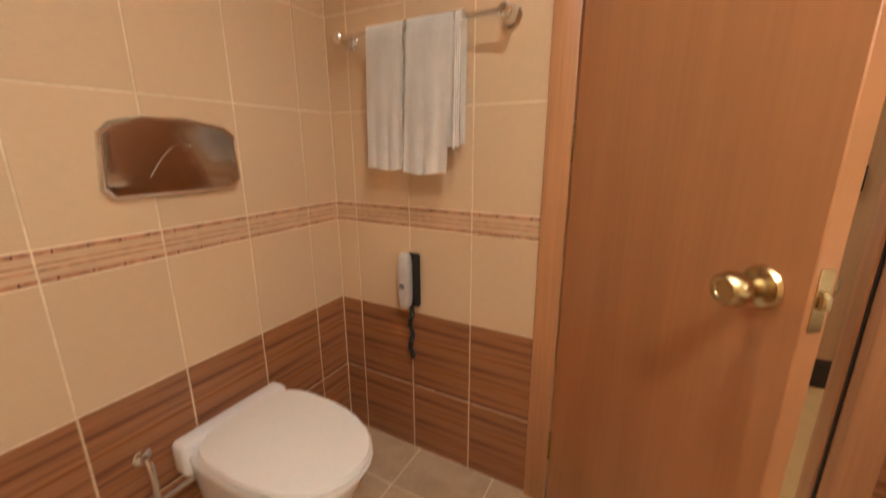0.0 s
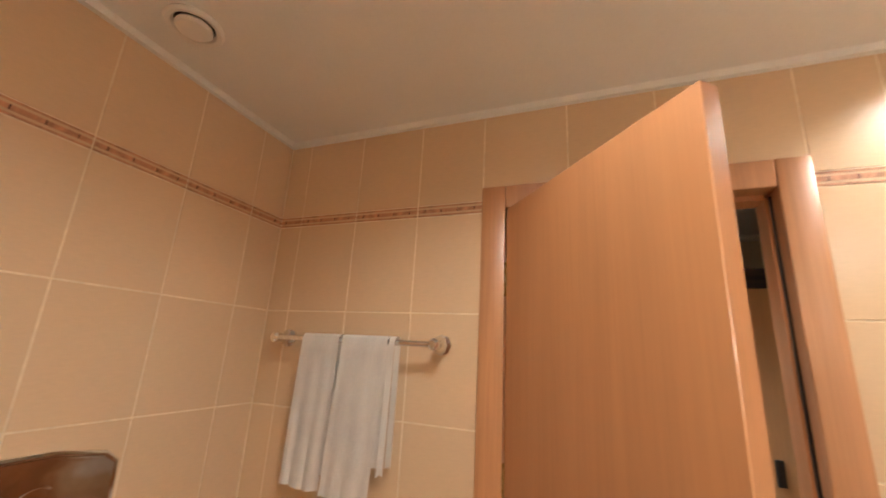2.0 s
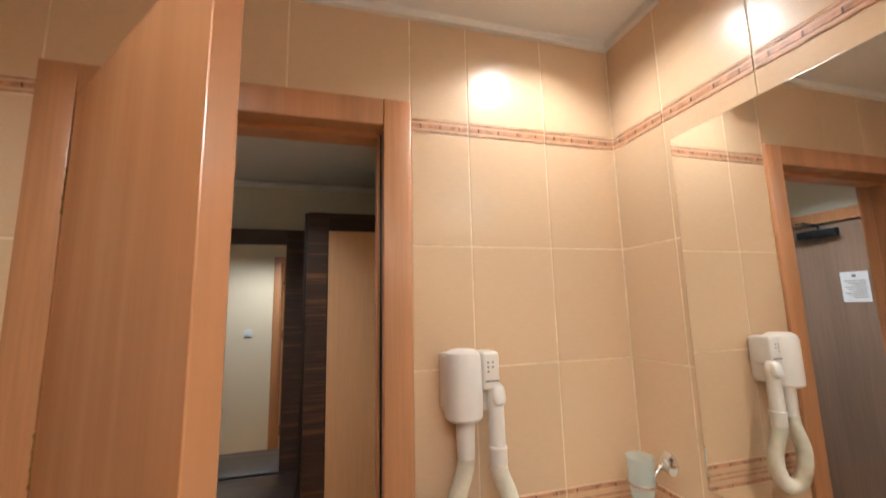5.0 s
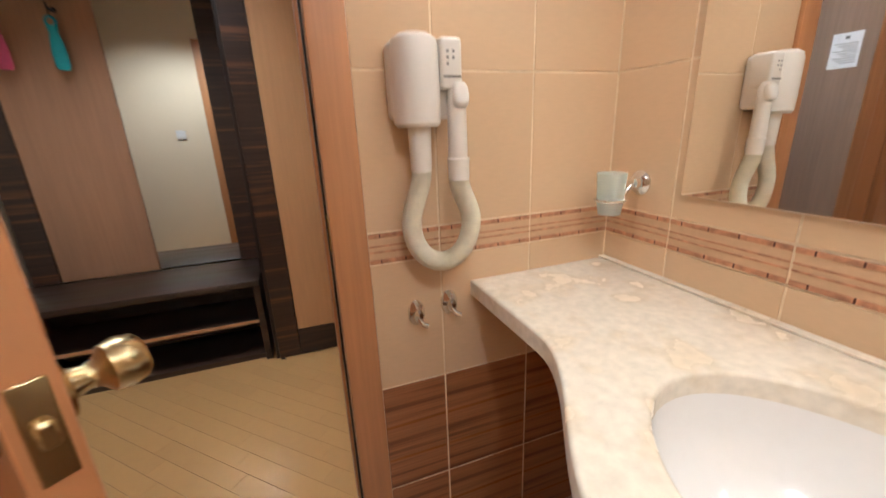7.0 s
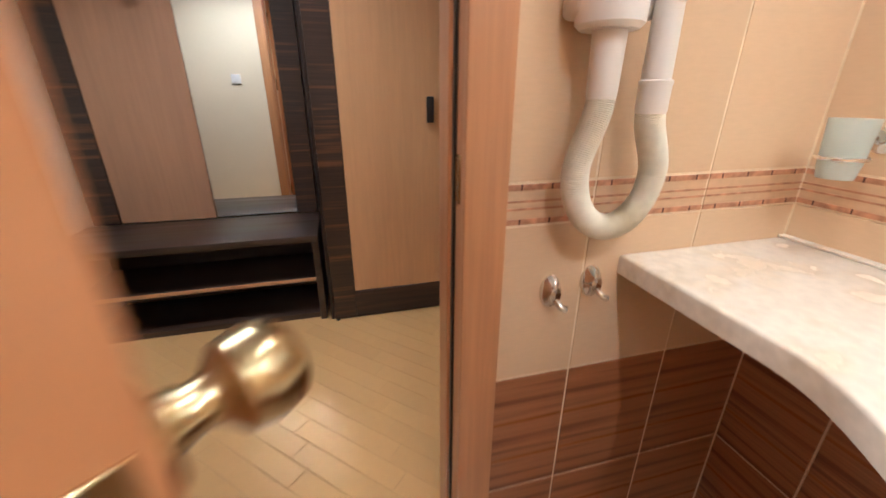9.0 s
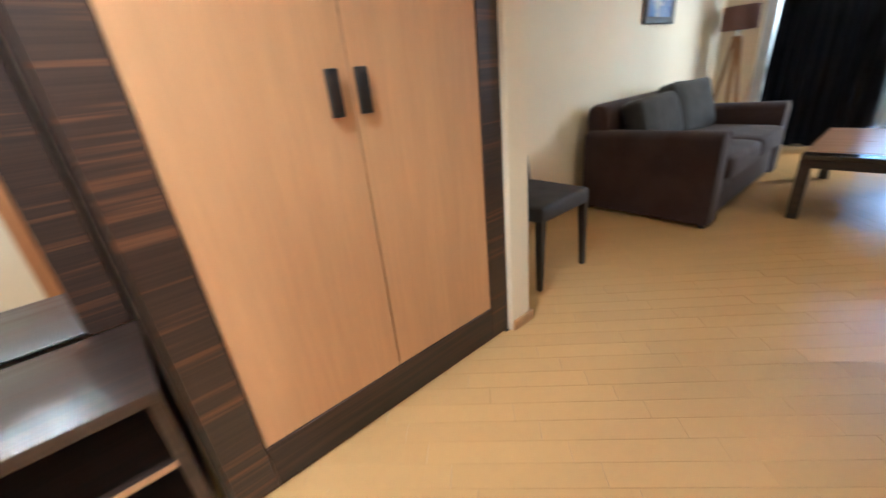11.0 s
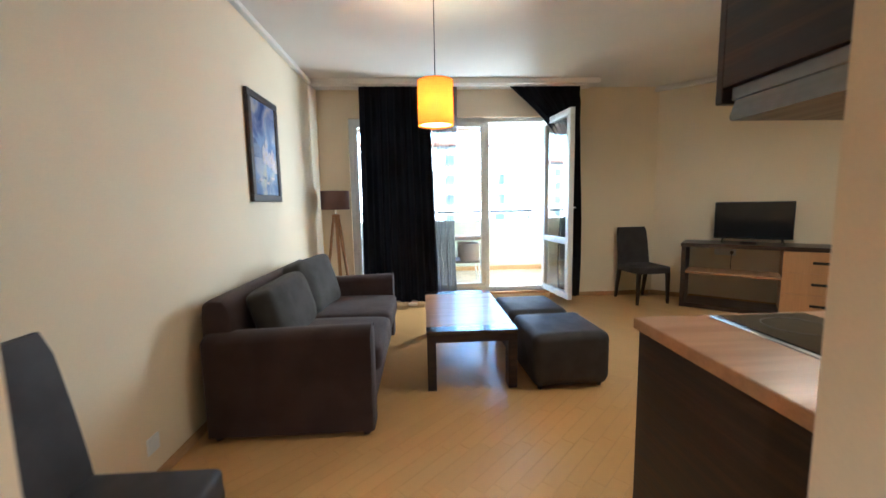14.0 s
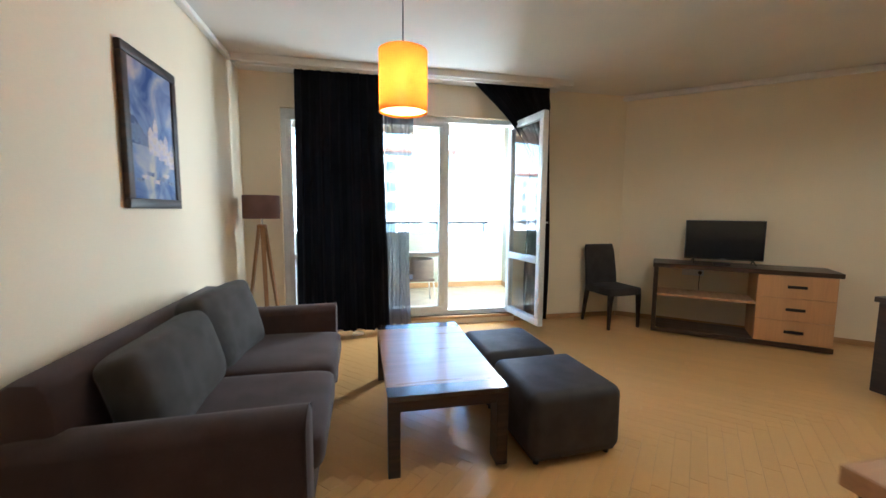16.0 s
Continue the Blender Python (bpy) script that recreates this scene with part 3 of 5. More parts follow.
toilet()
fp = thing("flush_plate", (0, -0.58, 1.21), "polished chrome flush plate above the toilet", "flush plate")
prof = [(-0.75, 1.115), (-0.43, 1.115), (-0.405, 1.14), (-0.41, 1.28), (-0.44, 1.305), (-0.55, 1.325), (-0.66, 1.325), (-0.73, 1.305), (-0.755, 1.28), (-0.77, 1.14)]
def grown(k):
    k = k * 0.965
    return [(-0.585 + (y + 0.585) * k, 1.215 + (z - 1.215) * (1 - (1 - k) * 1.6)) for y, z in prof]
part("rim", rings(bmesh.new(), [[(x, y, z) for y, z in grown(k)] for x, k in ((0.0, 1.0), (0.010, 1.0), (0.016, 0.97), (0.013, 0.94))]), M_CHROME, fp)
part("panel", rings(bmesh.new(), [[(x, y, z) for y, z in grown(k)] for x, k in ((0.012, 0.935), (0.0155, 0.93), (0.017, 0.90))]), M_PLATE, fp)
part("button_line", tube(bmesh.new(), [(0.0172, -0.66 + 0.11 * i / 10, 1.17 + 0.08 * math.sin(math.pi * 0.62 * i / 10)) for i in range(11)], 0.0018, 6), M_CHROME, fp)
tb = thing("paper_holder", (0.01, -0.80, 0.35), "slim chrome toilet paper holder", "paper holder")
part("arm", tube(bmesh.new(), [(0.0, -0.80, 0.44), (0.035, -0.80, 0.44), (0.045, -0.80, 0.425), (0.045, -0.80, 0.32), (0.045, -0.79, 0.31), (0.045, -0.68, 0.31)], 0.008), M_CHROME, tb)
part("rosette", lathe(bmesh.new(), [(0.022, 0), (0.022, 0.008), (0.012, 0.014)], Matrix.Translation((0, -0.80, 0.44)) @ Matrix.Rotation(radians(90), 4, "Y"), 20), M_CHROME, tb)

rail = thing("towel_rail", (0.42, 0, 1.60), "chrome towel rail on two flared posts", "towel rail")
part("bar", tube(bmesh.new(), [(0.13, -0.065, 1.60), (0.42, -0.065, 1.60), (0.71, -0.065, 1.60)], 0.0085), M_CHROME, rail)
for x in (0.125, 0.715):
    part("post", lathe(bmesh.new(), [(0.031, 0), (0.032, 0.006), (0.026, 0.013), (0.022, 0.02), (0.017, 0.03), (0.014, 0.046), (0.018, 0.056), (0.018, 0.074), (0.011, 0.081)],
                       Matrix.Translation((x, 0, 1.60)) @ Matrix.Rotation(radians(90), 4, "X"), 8), M_CHROME, rail)


def towel(x0, x1, front, back, lean, seed):
    """A folded towel hung over the rail, in front and behind."""
    t = thing("towel", ((x0 + x1) / 2, -0.065, 1.6), "folded white terry towel hanging over the chrome rail", "towel", "towels on the rail")
    bm, cols = bmesh.new(), 14
    prof = [(-0.046, 1.61 - back + back * i / 9) for i in range(10)]
    prof += [(-0.065 + 0.020 * math.cos(a), 1.602 + 0.016 * math.sin(a)) for a in (radians(20 + 140 * k / 6) for k in range(7))]
    prof += [(-0.086, 1.60 - front * i / 12) for i in range(1, 13)]
    rows = []
    for y, z in prof:
        k = max(0.0, (1.6 - z) / 0.45)
        row = []
        for i in range(cols + 1):
            u = i / cols
            x = x0 + (x1 - x0) * u + lean * k + 0.006 * k * math.sin(3 + seed)
            fold = 0.010 * k * math.sin(u * 9 + seed) + 0.005 * k * noise.noise(Vector((u * 5, z * 6, seed)))
            row.append(bm.verts.new((x, y + (-abs(fold) if y < -0.066 else abs(fold) * 0.3), z + 0.004 * math.sin(u * 6 + seed) * k)))
        rows.append(row)
    for a, b in zip(rows, rows[1:]):
        for i in range(cols):
            bm.faces.new((a[i], a[i + 1], b[i + 1], b[i]))
    bmesh.ops.solidify(bm, geom=bm.faces[:], thickness=0.011)
    bmesh.ops.recalc_face_normals(bm, faces=bm.faces)
    part("cloth", bm, M_TOWEL, t)


towel(0.255, 0.396, 0.43, 0.41, -0.004, 1.0)
towel(0.410, 0.572, 0.44, 0.37, -0.014, 2.3)
towel(0.576, 0.596, 0.36, 0.36, -0.008, 4.0)

ph = thing("wall_phone", (0.37, 0, 0.77), "silver and black handset on the tiled wall", "phone")
part("cradle", B(0.338, 0.398, -0.026, 0.0, 0.655, 0.865, bevel=0.012, seg=3), M_BLACK, ph)
part("handset", pillow(bmesh.new(), 0.026, 0.022, 0.108, Matrix.Translation((0.350, -0.038, 0.762)), 0.5, 0.6), M_SILVER, ph)
part("keypad", B(0.338, 0.360, -0.0625, -0.058, 0.735, 0.755, bevel=0.002), M_GREY, ph)
part("cord", tube(bmesh.new(), [(0.362 + 0.006 * math.sin(i * 0.5), -0.022 - 0.004 * math.cos(i * 2.4), 0.655 - 0.0075 * i) for i in range(30)], lambda i: 0.0095 + 0.002 * math.sin(i * 2.6), 10), M_BLACK, ph, "black coiled cord")

fan = thing("ceiling_fan_vent", (0.20, -0.585, BCEIL), "round white extractor vent in the ceiling", "vent")
part("rim", lathe(bmesh.new(), [(0.048, 0.0), (0.070, 0.0), (0.073, -0.006), (0.066, -0.013), (0.055, -0.010), (0.049, 0.0)], Matrix.Translation((0.19, -0.60, BCEIL)), cap=False), M_PLASTIC, fan)
part("disc", lathe(bmesh.new(), [(0.044, -0.005), (0.046, -0.011), (0.040, -0.018), (0.010, -0.021)], Matrix.Translation((0.19, -0.60, BCEIL))), M_PLASTIC, fan)
part("throat", lathe(bmesh.new(), [(0.049, -0.002), (0.049, 0.0)], Matrix.Translation((0.19, -0.60, BCEIL))), M_BLACK, fan)


def downlight(x, y, z):
    d = thing("ceiling_downlight", (x, y, z), "lit round recessed ceiling spotlight", "ceiling light", "ceiling spotlights")
    part("rim", lathe(bmesh.new(), [(0.027, -0.001), (0.037, -0.001), (0.038, -0.005), (0.033, -0.008), (0.027, -0.004)], Matrix.Translation((x, y, z)), cap=False), M_CHROME, d)
    part("lens", lathe(bmesh.new(), [(0.028, -0.001), (0.028, -0.0035), (0.016, -0.005)], Matrix.Translation((x, y, z))), M_BULB, d, "glowing lamp lens")


downlight(2.03, -0.25, BCEIL)
downlight(1.02, -0.75, BCEIL)
# fitting for the added rear spot, out of view
downlight(1.60, -1.50, BCEIL)
# invented fitting that carries the added fill by the mirror
ml = thing("mirror_light", (2.33, -1.15, 2.12), "unseen added wall light fitting above the mirror", "wall light")
part("bracket", B(2.315, 2.349, -1.19, -1.11, 2.08, 2.16, bevel=0.006), M_CHROME, ml)
part("arm", tube(bmesh.new(), [(2.32, -1.15, 2.12), (2.30, -1.15, 2.12), (2.285, -1.15, 2.12)], 0.008, 8), M_CHROME, ml)
part("socket", lathe(bmesh.new(), [(0.022, 0.0), (0.026, 0.02)], Matrix.Translation((2.285, -1.15, 2.11))), M_CHROME, ml)
# fittings for the two unseen kitchen spots
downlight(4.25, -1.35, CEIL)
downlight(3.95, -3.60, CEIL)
downlight(0.55, 0.75, HCEIL)
# fitting for the added second hall spot
downlight(1.00, 0.80, HCEIL)

# hair dryer with its holder and hose
hd = thing("hair_dryer", (1.80, 0, 1.2), "white wall-mounted hair dryer with a ribbed hose", "hair dryer")
bm = lathe(bmesh.new(), [(0.006, 1.255), (0.040, 1.255), (0.047, 1.262), (0.048, 1.30), (0.0475, 1.40), (0.043, 1.416), (0.03, 1.424), (0.008, 1.426)], Matrix.Translation((1.795, -0.052, 0)), 32)
part("motor_housing", bm, M_PLASTIC, hd)
holder = part("holder", B(1.745, 1.875, -0.055, 0.0, 1.27, 1.415, bevel=0.012, seg=3), M_PLASTIC, hd)
box_face = part("front", B(1.838, 1.884, -0.083, -0.02, 1.325, 1.418, bevel=0.009, seg=3), M_PLASTIC, hd)
for k in range(5):
    part("symbol", B(1.850 + 0.012 * (k % 2), 1.855 + 0.012 * (k % 2), -0.0838, -0.0828, 1.390 - 0.011 * (k // 2), 1.394 - 0.011 * (k // 2)), M_GREY, box_face)
part("symbol", B(1.843, 1.880, -0.0838, -0.0828, 1.345, 1.349), M_GREY, box_face)
part("outlet", lathe(bmesh.new(), [(0.021, 1.165), (0.022, 1.17), (0.024, 1.255)], Matrix.Translation((1.798, -0.052, 0))), M_PLASTIC, hd)
grip = part("handpiece", lathe(bmesh.new(), [(0.020, 1.185), (0.0205, 1.20), (0.019, 1.30), (0.0185, 1.325), (0.012, 1.34), (0.004, 1.345)], Matrix.Translation((1.874, -0.070, 0))), M_PLASTIC, hd)
part("nozzle", pillow(bmesh.new(), 0.017, 0.014, 0.026, Matrix.Translation((1.876, -0.084, 1.313)) @ Matrix.Rotation(radians(-14), 4, "X"), 0.7, 0.7), M_PLASTIC, grip)
part("cuff", lathe(bmesh.new(), [(0.0215, 1.145), (0.0225, 1.15), (0.0225, 1.183), (0.0235, 1.186), (0.0235, 1.19), (0.021, 1.192)], Matrix.Translation((1.875, -0.070, 0))), M_PLASTIC, hd)
hose = []
for i in range(321):
    u = i / 320
    a = math.pi * u
    y = -0.052 - 0.018 * u
    if u < 0.25:
        q = u / 0.25
        hose.append((1.798 - 0.030 * (q * q * (3 - 2 * q)), y, 1.168 - 0.115 * q))
    elif u < 0.75:
        q = (u - 0.25) / 0.5
        hose.append((1.836 - 0.068 * math.cos(math.pi * q), y, 1.053 - 0.088 * math.sin(math.pi * q)))
    else:
        q = (u - 0.75) / 0.25
        hose.append((1.904 - 0.029 * (q * q * (3 - 2 * q)), y, 1.053 + 0.097 * q))
part("hose", tube(bmesh.new(), hose, lambda i: 0.0207 + 0.0013 * (1 if i % 2 else -1), 16), M_HOSE, hd, "cream ribbed plastic hose")

for x, z in ((1.78, 0.822), (1.866, 0.834)):
    v = thing("wall_valve", (x, 0, z), "chrome oval wall valve below the hair dryer", "valve", "wall valves")
    part("rosette", lathe(bmesh.new(), [(0.024, 0), (0.0255, 0.006), (0.022, 0.013), (0.016, 0.018), (0.013, 0.026), (0.006, 0.029)], Matrix.Translation((x, 0, z)) @ Matrix.Rotation(radians(90), 4, "X") @ Matrix.Diagonal((0.85, 1.32, 1, 1)), 24), M_CHROME, v)
    part("stem", tube(bmesh.new(), [(x, -0.016, z - 0.006), (x + 0.002, -0.030, z - 0.012), (x + 0.008, -0.036, z - 0.020), (x + 0.018, -0.038, z - 0.024)], 0.0065, 10), M_CHROME, v)


# washstand worktop with a cut-out for the basin
def front_x(y):
    """The wavy front edge of the marble top."""
    s = max(0.0, min(1.0, (-y - 0.30) / 0.38))
    return 1.928 - 0.165 * (s * s * (3 - 2 * s))


BC, BR, BL = (2.046, -0.79), 0.197, 0.292


def marble_top():
    bm = bmesh.new()
    ys = [0.0 - 1.55 * i / 62 for i in range(63)]
    outer = [(front_x(y), y) for y in ys] + [(2.349, y) for y in reversed(ys)]
    n = 48
    inner = [(BC[0] + BR * math.cos(2 * math.pi * i / n), BC[1] + BL * math.sin(2 * math.pi * i / n)) for i in range(n)]
    for z in (0.882,):
        vo = [bm.verts.new((x, y, z)) for x, y in outer]
        vi = [bm.verts.new((x, y, z)) for x, y in inner]
        eo = [bm.edges.new((vo[i], vo[(i + 1) % len(vo)])) for i in range(len(vo))]
        ei = [bm.edges.new((vi[i], vi[(i + 1) % n])) for i in range(n)]
        bmesh.ops.triangle_fill(bm, edges=eo + ei, use_beauty=True)
    top = bm.faces[:]
    for f in top:
        if f.normal.z < 0:
            f.normal_flip()
    ext = bmesh.ops.extrude_face_region(bm, geom=top)
    bmesh.ops.translate(bm, verts=[g for g in ext["geom"] if isinstance(g, bmesh.types.BMVert)], vec=(0, 0, -0.040))
    bmesh.ops.recalc_face_normals(bm, faces=bm.faces)
    rim = [e for e in bm.edges if len(e.link_faces) == 2 and e.calc_face_angle() > 1.2 and all(v.co.z > 0.88 for v in e.verts)]
    bmesh.ops.bevel(bm, geom=rim, offset=0.007, segments=3, affect="EDGES", profile=0.5)
    return bm


ws = thing("washstand_top", (2.2, -0.7, 0.85), "polished cream marble washstand top with a wavy front", "worktop")
part("slab", marble_top(), M_MARBLE, ws)
part("upstand", B(2.329, 2.349, -1.55, -0.002, 0.8825, 0.8875, bevel=0.001), M_MARBLE, ws)
bas = thing("basin", (BC[0], BC[1], 0.84), "white oval ceramic undermount basin", "basin")
bw = []
for k, z in ((1.05, 0.846), (1.0, 0.845), (0.99, 0.83), (0.955, 0.79), (0.86, 0.745), (0.68, 0.715), (0.40, 0.702), (0.10, 0.698)):
    bw.append([(BC[0] + BR * k * math.cos(2 * math.pi * i / 48), BC[1] + BL * k * math.sin(2 * math.pi * i / 48), z) for i in range(48)])
bmb = rings(bmesh.new(), bw, cap=False)
bmb.faces.new([v for v in bmb.verts if abs(v.co.z - 0.698) < 1e-5][:48])
part("bowl", bmb, M_CERAMIC, bas)
part("drain", lathe(bmesh.new(), [(0.022, 0.699), (0.022, 0.703), (0.012, 0.705)], Matrix.Translation((BC[0], BC[1], 0))), M_CHROME, bas)

cup = thing("tumbler_holder", (2.33, -0.106, 1.10), "frosted glass tumbler in a chrome wall ring", "tumbler holder")
part("rosette", lathe(bmesh.new(), [(0.029, 0), (0.030, 0.005), (0.022, 0.013), (0.015, 0.016), (0.013, 0.026), (0.008, 0.028)], Matrix.Translation((2.35, -0.106, 1.104)) @ Matrix.Rotation(radians(-90), 4, "Y"), 28), M_CHROME, cup)
part("arm", tube(bmesh.new(), [(2.33, -0.106, 1.104), (2.315, -0.106, 1.098), (2.298, -0.106, 1.080), (2.290, -0.106, 1.071)], 0.005, 10), M_CHROME, cup)
part("ring", tube(bmesh.new(), [(2.256 + 0.034 * math.cos(a), -0.106 + 0.034 * math.sin(a), 1.070) for a in (2 * math.pi * i / 32 for i in range(33))], 0.0035, 8), M_CHROME, cup)
part("tumbler", lathe(bmesh.new(), [(0.026, 1.035), (0.030, 1.06), (0.034, 1.135), (0.0315, 1.135), (0.027, 1.06), (0.022, 1.042), (0.005, 1.04)], Matrix.Translation((2.256, -0.106, 0)), 32), M_FROST, cup, "frosted glass tumbler")
mir = thing("bathroom_mirror", (2.345, -0.85, 1.09), "large frameless bathroom wall mirror with polished edge", "mirror")
part("pane", B(2.341, 2.3475, -1.50, -0.222, 1.088, 1.965, bevel=0.004), M_MIRROR, mir)
sw = thing("light_switch", (0.60, 0.137, 1.29), "small white light switch with grey rocker", "switch")
part("plate", B(0.560, 0.640, 0.135, 0.144, 1.25, 1.33, bevel=0.003), M_UPVC, sw)
part("rocker", B(0.578, 0.622, 0.144, 0.149, 1.268, 1.312, bevel=0.002), M_UPVC, sw)

# ---- hall furniture ----
hu = thing("hall_stand", (0.68, 1.85, 0), "dark veneer hall stand with pale panel and tall mirror", "hall stand")
part("post", B(0.105, 0.232, 1.835, 1.90, 0.50, 2.08, bevel=0.002), M_MACASSAR, hu)
part("post", B(1.150, 1.265, 1.835, 1.90, 0.50, 2.08, bevel=0.002), M_MACASSAR, hu)
part("top_rail", B(0.232, 1.150, 1.835, 1.90, 1.975, 2.08, bevel=0.002), M_WENGE, hu)
part("back_panel", B(0.232, 0.705, 1.846, 1.90, 0.50, 1.975, bevel=0.002), M_BACKPANEL, hu)
part("mirror_pane", B(0.7055, 1.1495, 1.856, 1.862, 0.502, 1.974), M_MIRROR, hu, "tall mirror pane")
for x in (0.33, 0.55):
    hk = part("coat_hook", tube(bmesh.new(), [(x, 1.846, 1.88), (x, 1.815, 1.88), (x, 1.795, 1.865), (x, 1.785, 1.88), (x, 1.783, 1.90)], 0.005, 8), M_BLACK, hu, "black coat hook")
    part("rose", lathe(bmesh.new(), [(0.013, 0), (0.012, 0.006)], Matrix.Translation((x, 1.846, 1.88)) @ Matrix.Rotation(radians(90), 4, "X"), 16), M_BLACK, hk)
for x, m, c in ((0.33, M_PINK, "pink"), (0.55, M_TURQ, "turquoise")):
    k = thing("shoehorn", (x, 1.79, 1.70), c + " plastic shoehorn hanging from a hook", "shoehorn", "shoehorns on the hooks")
    lo = []
    for z, w in ((1.60, 0.022), (1.615, 0.030), (1.68, 0.031), (1.73, 0.026), (1.765, 0.018), (1.80, 0.024)):
        lo.append([(x + w * math.cos(a), 1.785 + 0.007 * math.sin(a) + 0.012 * (1.70 - z), z) for a in (2 * math.pi * i / 16 for i in range(16))])
    part("blade", rings(bmesh.new(), lo), m, k)
    part("loop", tube(bmesh.new(), [(x + 0.020 * math.cos(a), 1.783, 1.815 + 0.022 * math.sin(a)) for a in (2 * math.pi * i / 16 for i in range(17))], 0.006, 8), m, k)
    part("string", tube(bmesh.new(), [(x, 1.783, 1.835), (x, 1.786, 1.86), (x, 1.79, 1.878)], 0.003, 6), M_BLACK, k)
be = thing("shoe_bench", (0.68, 1.62, 0), "dark low shoe bench with open shelves", "bench")
part("top", B(0.075, 1.278, 1.385, 1.834, 0.465, 0.50, bevel=0.004, seg=2), M_WENGE, be)
part("side", B(0.105, 0.140, 1.40, 1.834, 0.0, 0.465, bevel=0.002), M_WENGE, be)
part("side", B(1.242, 1.276, 1.40, 1.834, 0.0, 0.465, bevel=0.002), M_WENGE, be)
sh = part("shelf", B(0.140, 1.242, 1.425, 1.834, 0.232, 0.250, bevel=0.001), M_WENGE, be)
part("shelf_edge", B(0.140, 1.242, 1.4215, 1.4245, 0.231, 0.251), M_BEECHTOP, sh, "pale shelf edging")
part("back", B(0.140, 1.242, 1.80, 1.83, 0.04, 0.465), M_WENGE, be)
part("plinth", B(0.140, 1.242, 1.43, 1.80, 0.0, 0.03), M_WENGE, be)

wa = thing("wardrobe", (1.91, 1.7, 0), "two-door pale veneer wardrobe in a striped dark frame", "wardrobe")
part("stile", B(1.318, 1.436, 1.368, 2.085, 0.006, 2.102, bevel=0.002), M_MACASSAR, wa, "dark striped side stile")
part("stile", B(2.418, 2.523, 1.368, 2.085, 0.006, 2.102, bevel=0.002), M_MACASSAR, wa, "dark striped side stile")
part("top_rail", B(1.436, 2.418, 1.368, 2.085, 1.995, 2.102, bevel=0.002), M_WENGEV, wa)
part("plinth", B(1.436, 2.418, 1.368, 2.085, 0.006, 0.164, bevel=0.002), M_WENGEV, wa)
part("edge_strip", B(1.300, 1.317, 1.375, 2.085, 0.006, 2.095, bevel=0.002), M_LEG, wa, "thin dark edge strip")
part("body", B(1.436, 2.418, 1.40, 2.08, 0.164, 1.995), M_WENGE, wa)
for x0, x1, hx in ((1.4385, 1.9235, 1.868), (1.9275, 2.4155, 1.955)):
    d = part("door", B(x0, x1, 1.372, 1.392, 0.1665, 1.9925, bevel=0.0015), M_PANEL, wa, "pale veneer wardrobe door")
    h = part("handle", B(hx - 0.017, hx + 0.017, 1.352, 1.372, 1.040, 1.160, bevel=0.004, seg=2), M_BLACK, d, "dark recessed pull handle")
    part("grip", B(hx - 0.009, hx + 0.009, 1.350, 1.3535, 1.052, 1.148, bevel=0.001), M_LEG, h)
for x in (1.325, 2.50):
    part("foot", B(x, x + 0.02, 1.36, 1.40, 0.0, 0.006), M_BLACK, wa)


# ---- living room ----
def chair():
    c = local("chair", "dark grey upholstered dining chair with tapered dark legs", "chair", "upholstered chairs")
    bm = B(-0.225, 0.225, -0.245, 0.20, 0.385, 0.475, bevel=0.022, seg=3)
    for v in bm.verts:
        if v.co.z > 0.46:
            v.co.z += 0.012 * (1 - (v.co.x / 0.23) ** 2) * (1 - (v.co.y / 0.25) ** 2)
    part("seat", bm, M_LEATHER, c)
    bk = bmesh.new()
    loops = []
    for i in range(9):
        z = 0.40 + 0.55 * i / 8
        y = 0.175 + 0.075 * (i / 8) ** 1.4
        w = 0.218 - 0.012 * i / 8
        t = 0.026 - 0.010 * i / 8
        w, t = (w - 0.012, t - 0.006) if i == 8 else (w, t)
        loops.append([(x, y + q, z) for x, q in ((-w, -t), (-w * 0.6, -t - 0.006), (0, -t - 0.008), (w * 0.6, -t - 0.006), (w, -t), (w + 0.006, 0), (w, t), (0, t), (-w, t), (-w - 0.006, 0))])
    part("backrest", rings(bk, loops), M_LEATHER, c)
    for x, y, dx, dy in ((-0.20, -0.22, -0.01, -0.005), (0.20, -0.22, 0.01, -0.005), (-0.20, 0.18, 0.0, 0.07), (0.20, 0.18, 0.0, 0.07)):
        loops = [[(x + dx * (1 - k) + sx * w, y + dy * (1 - k) + sy * w, z) for sx, sy in ((-1, -1), (1, -1), (1, 1), (-1, 1))] for k, z, w in ((0, 0.0, 0.013), (0.5, 0.2, 0.017), (1, 0.40, 0.021))]
        part("leg", rings(bmesh.new(), loops), M_LEG, c)
    return c


ch = chair()
ch.matrix_basis = pose(3.115, 1.69, 0, 0, 0, 0)
copy_thing(ch, pose(7.005, -2.06, 0, 0, 0, -84))


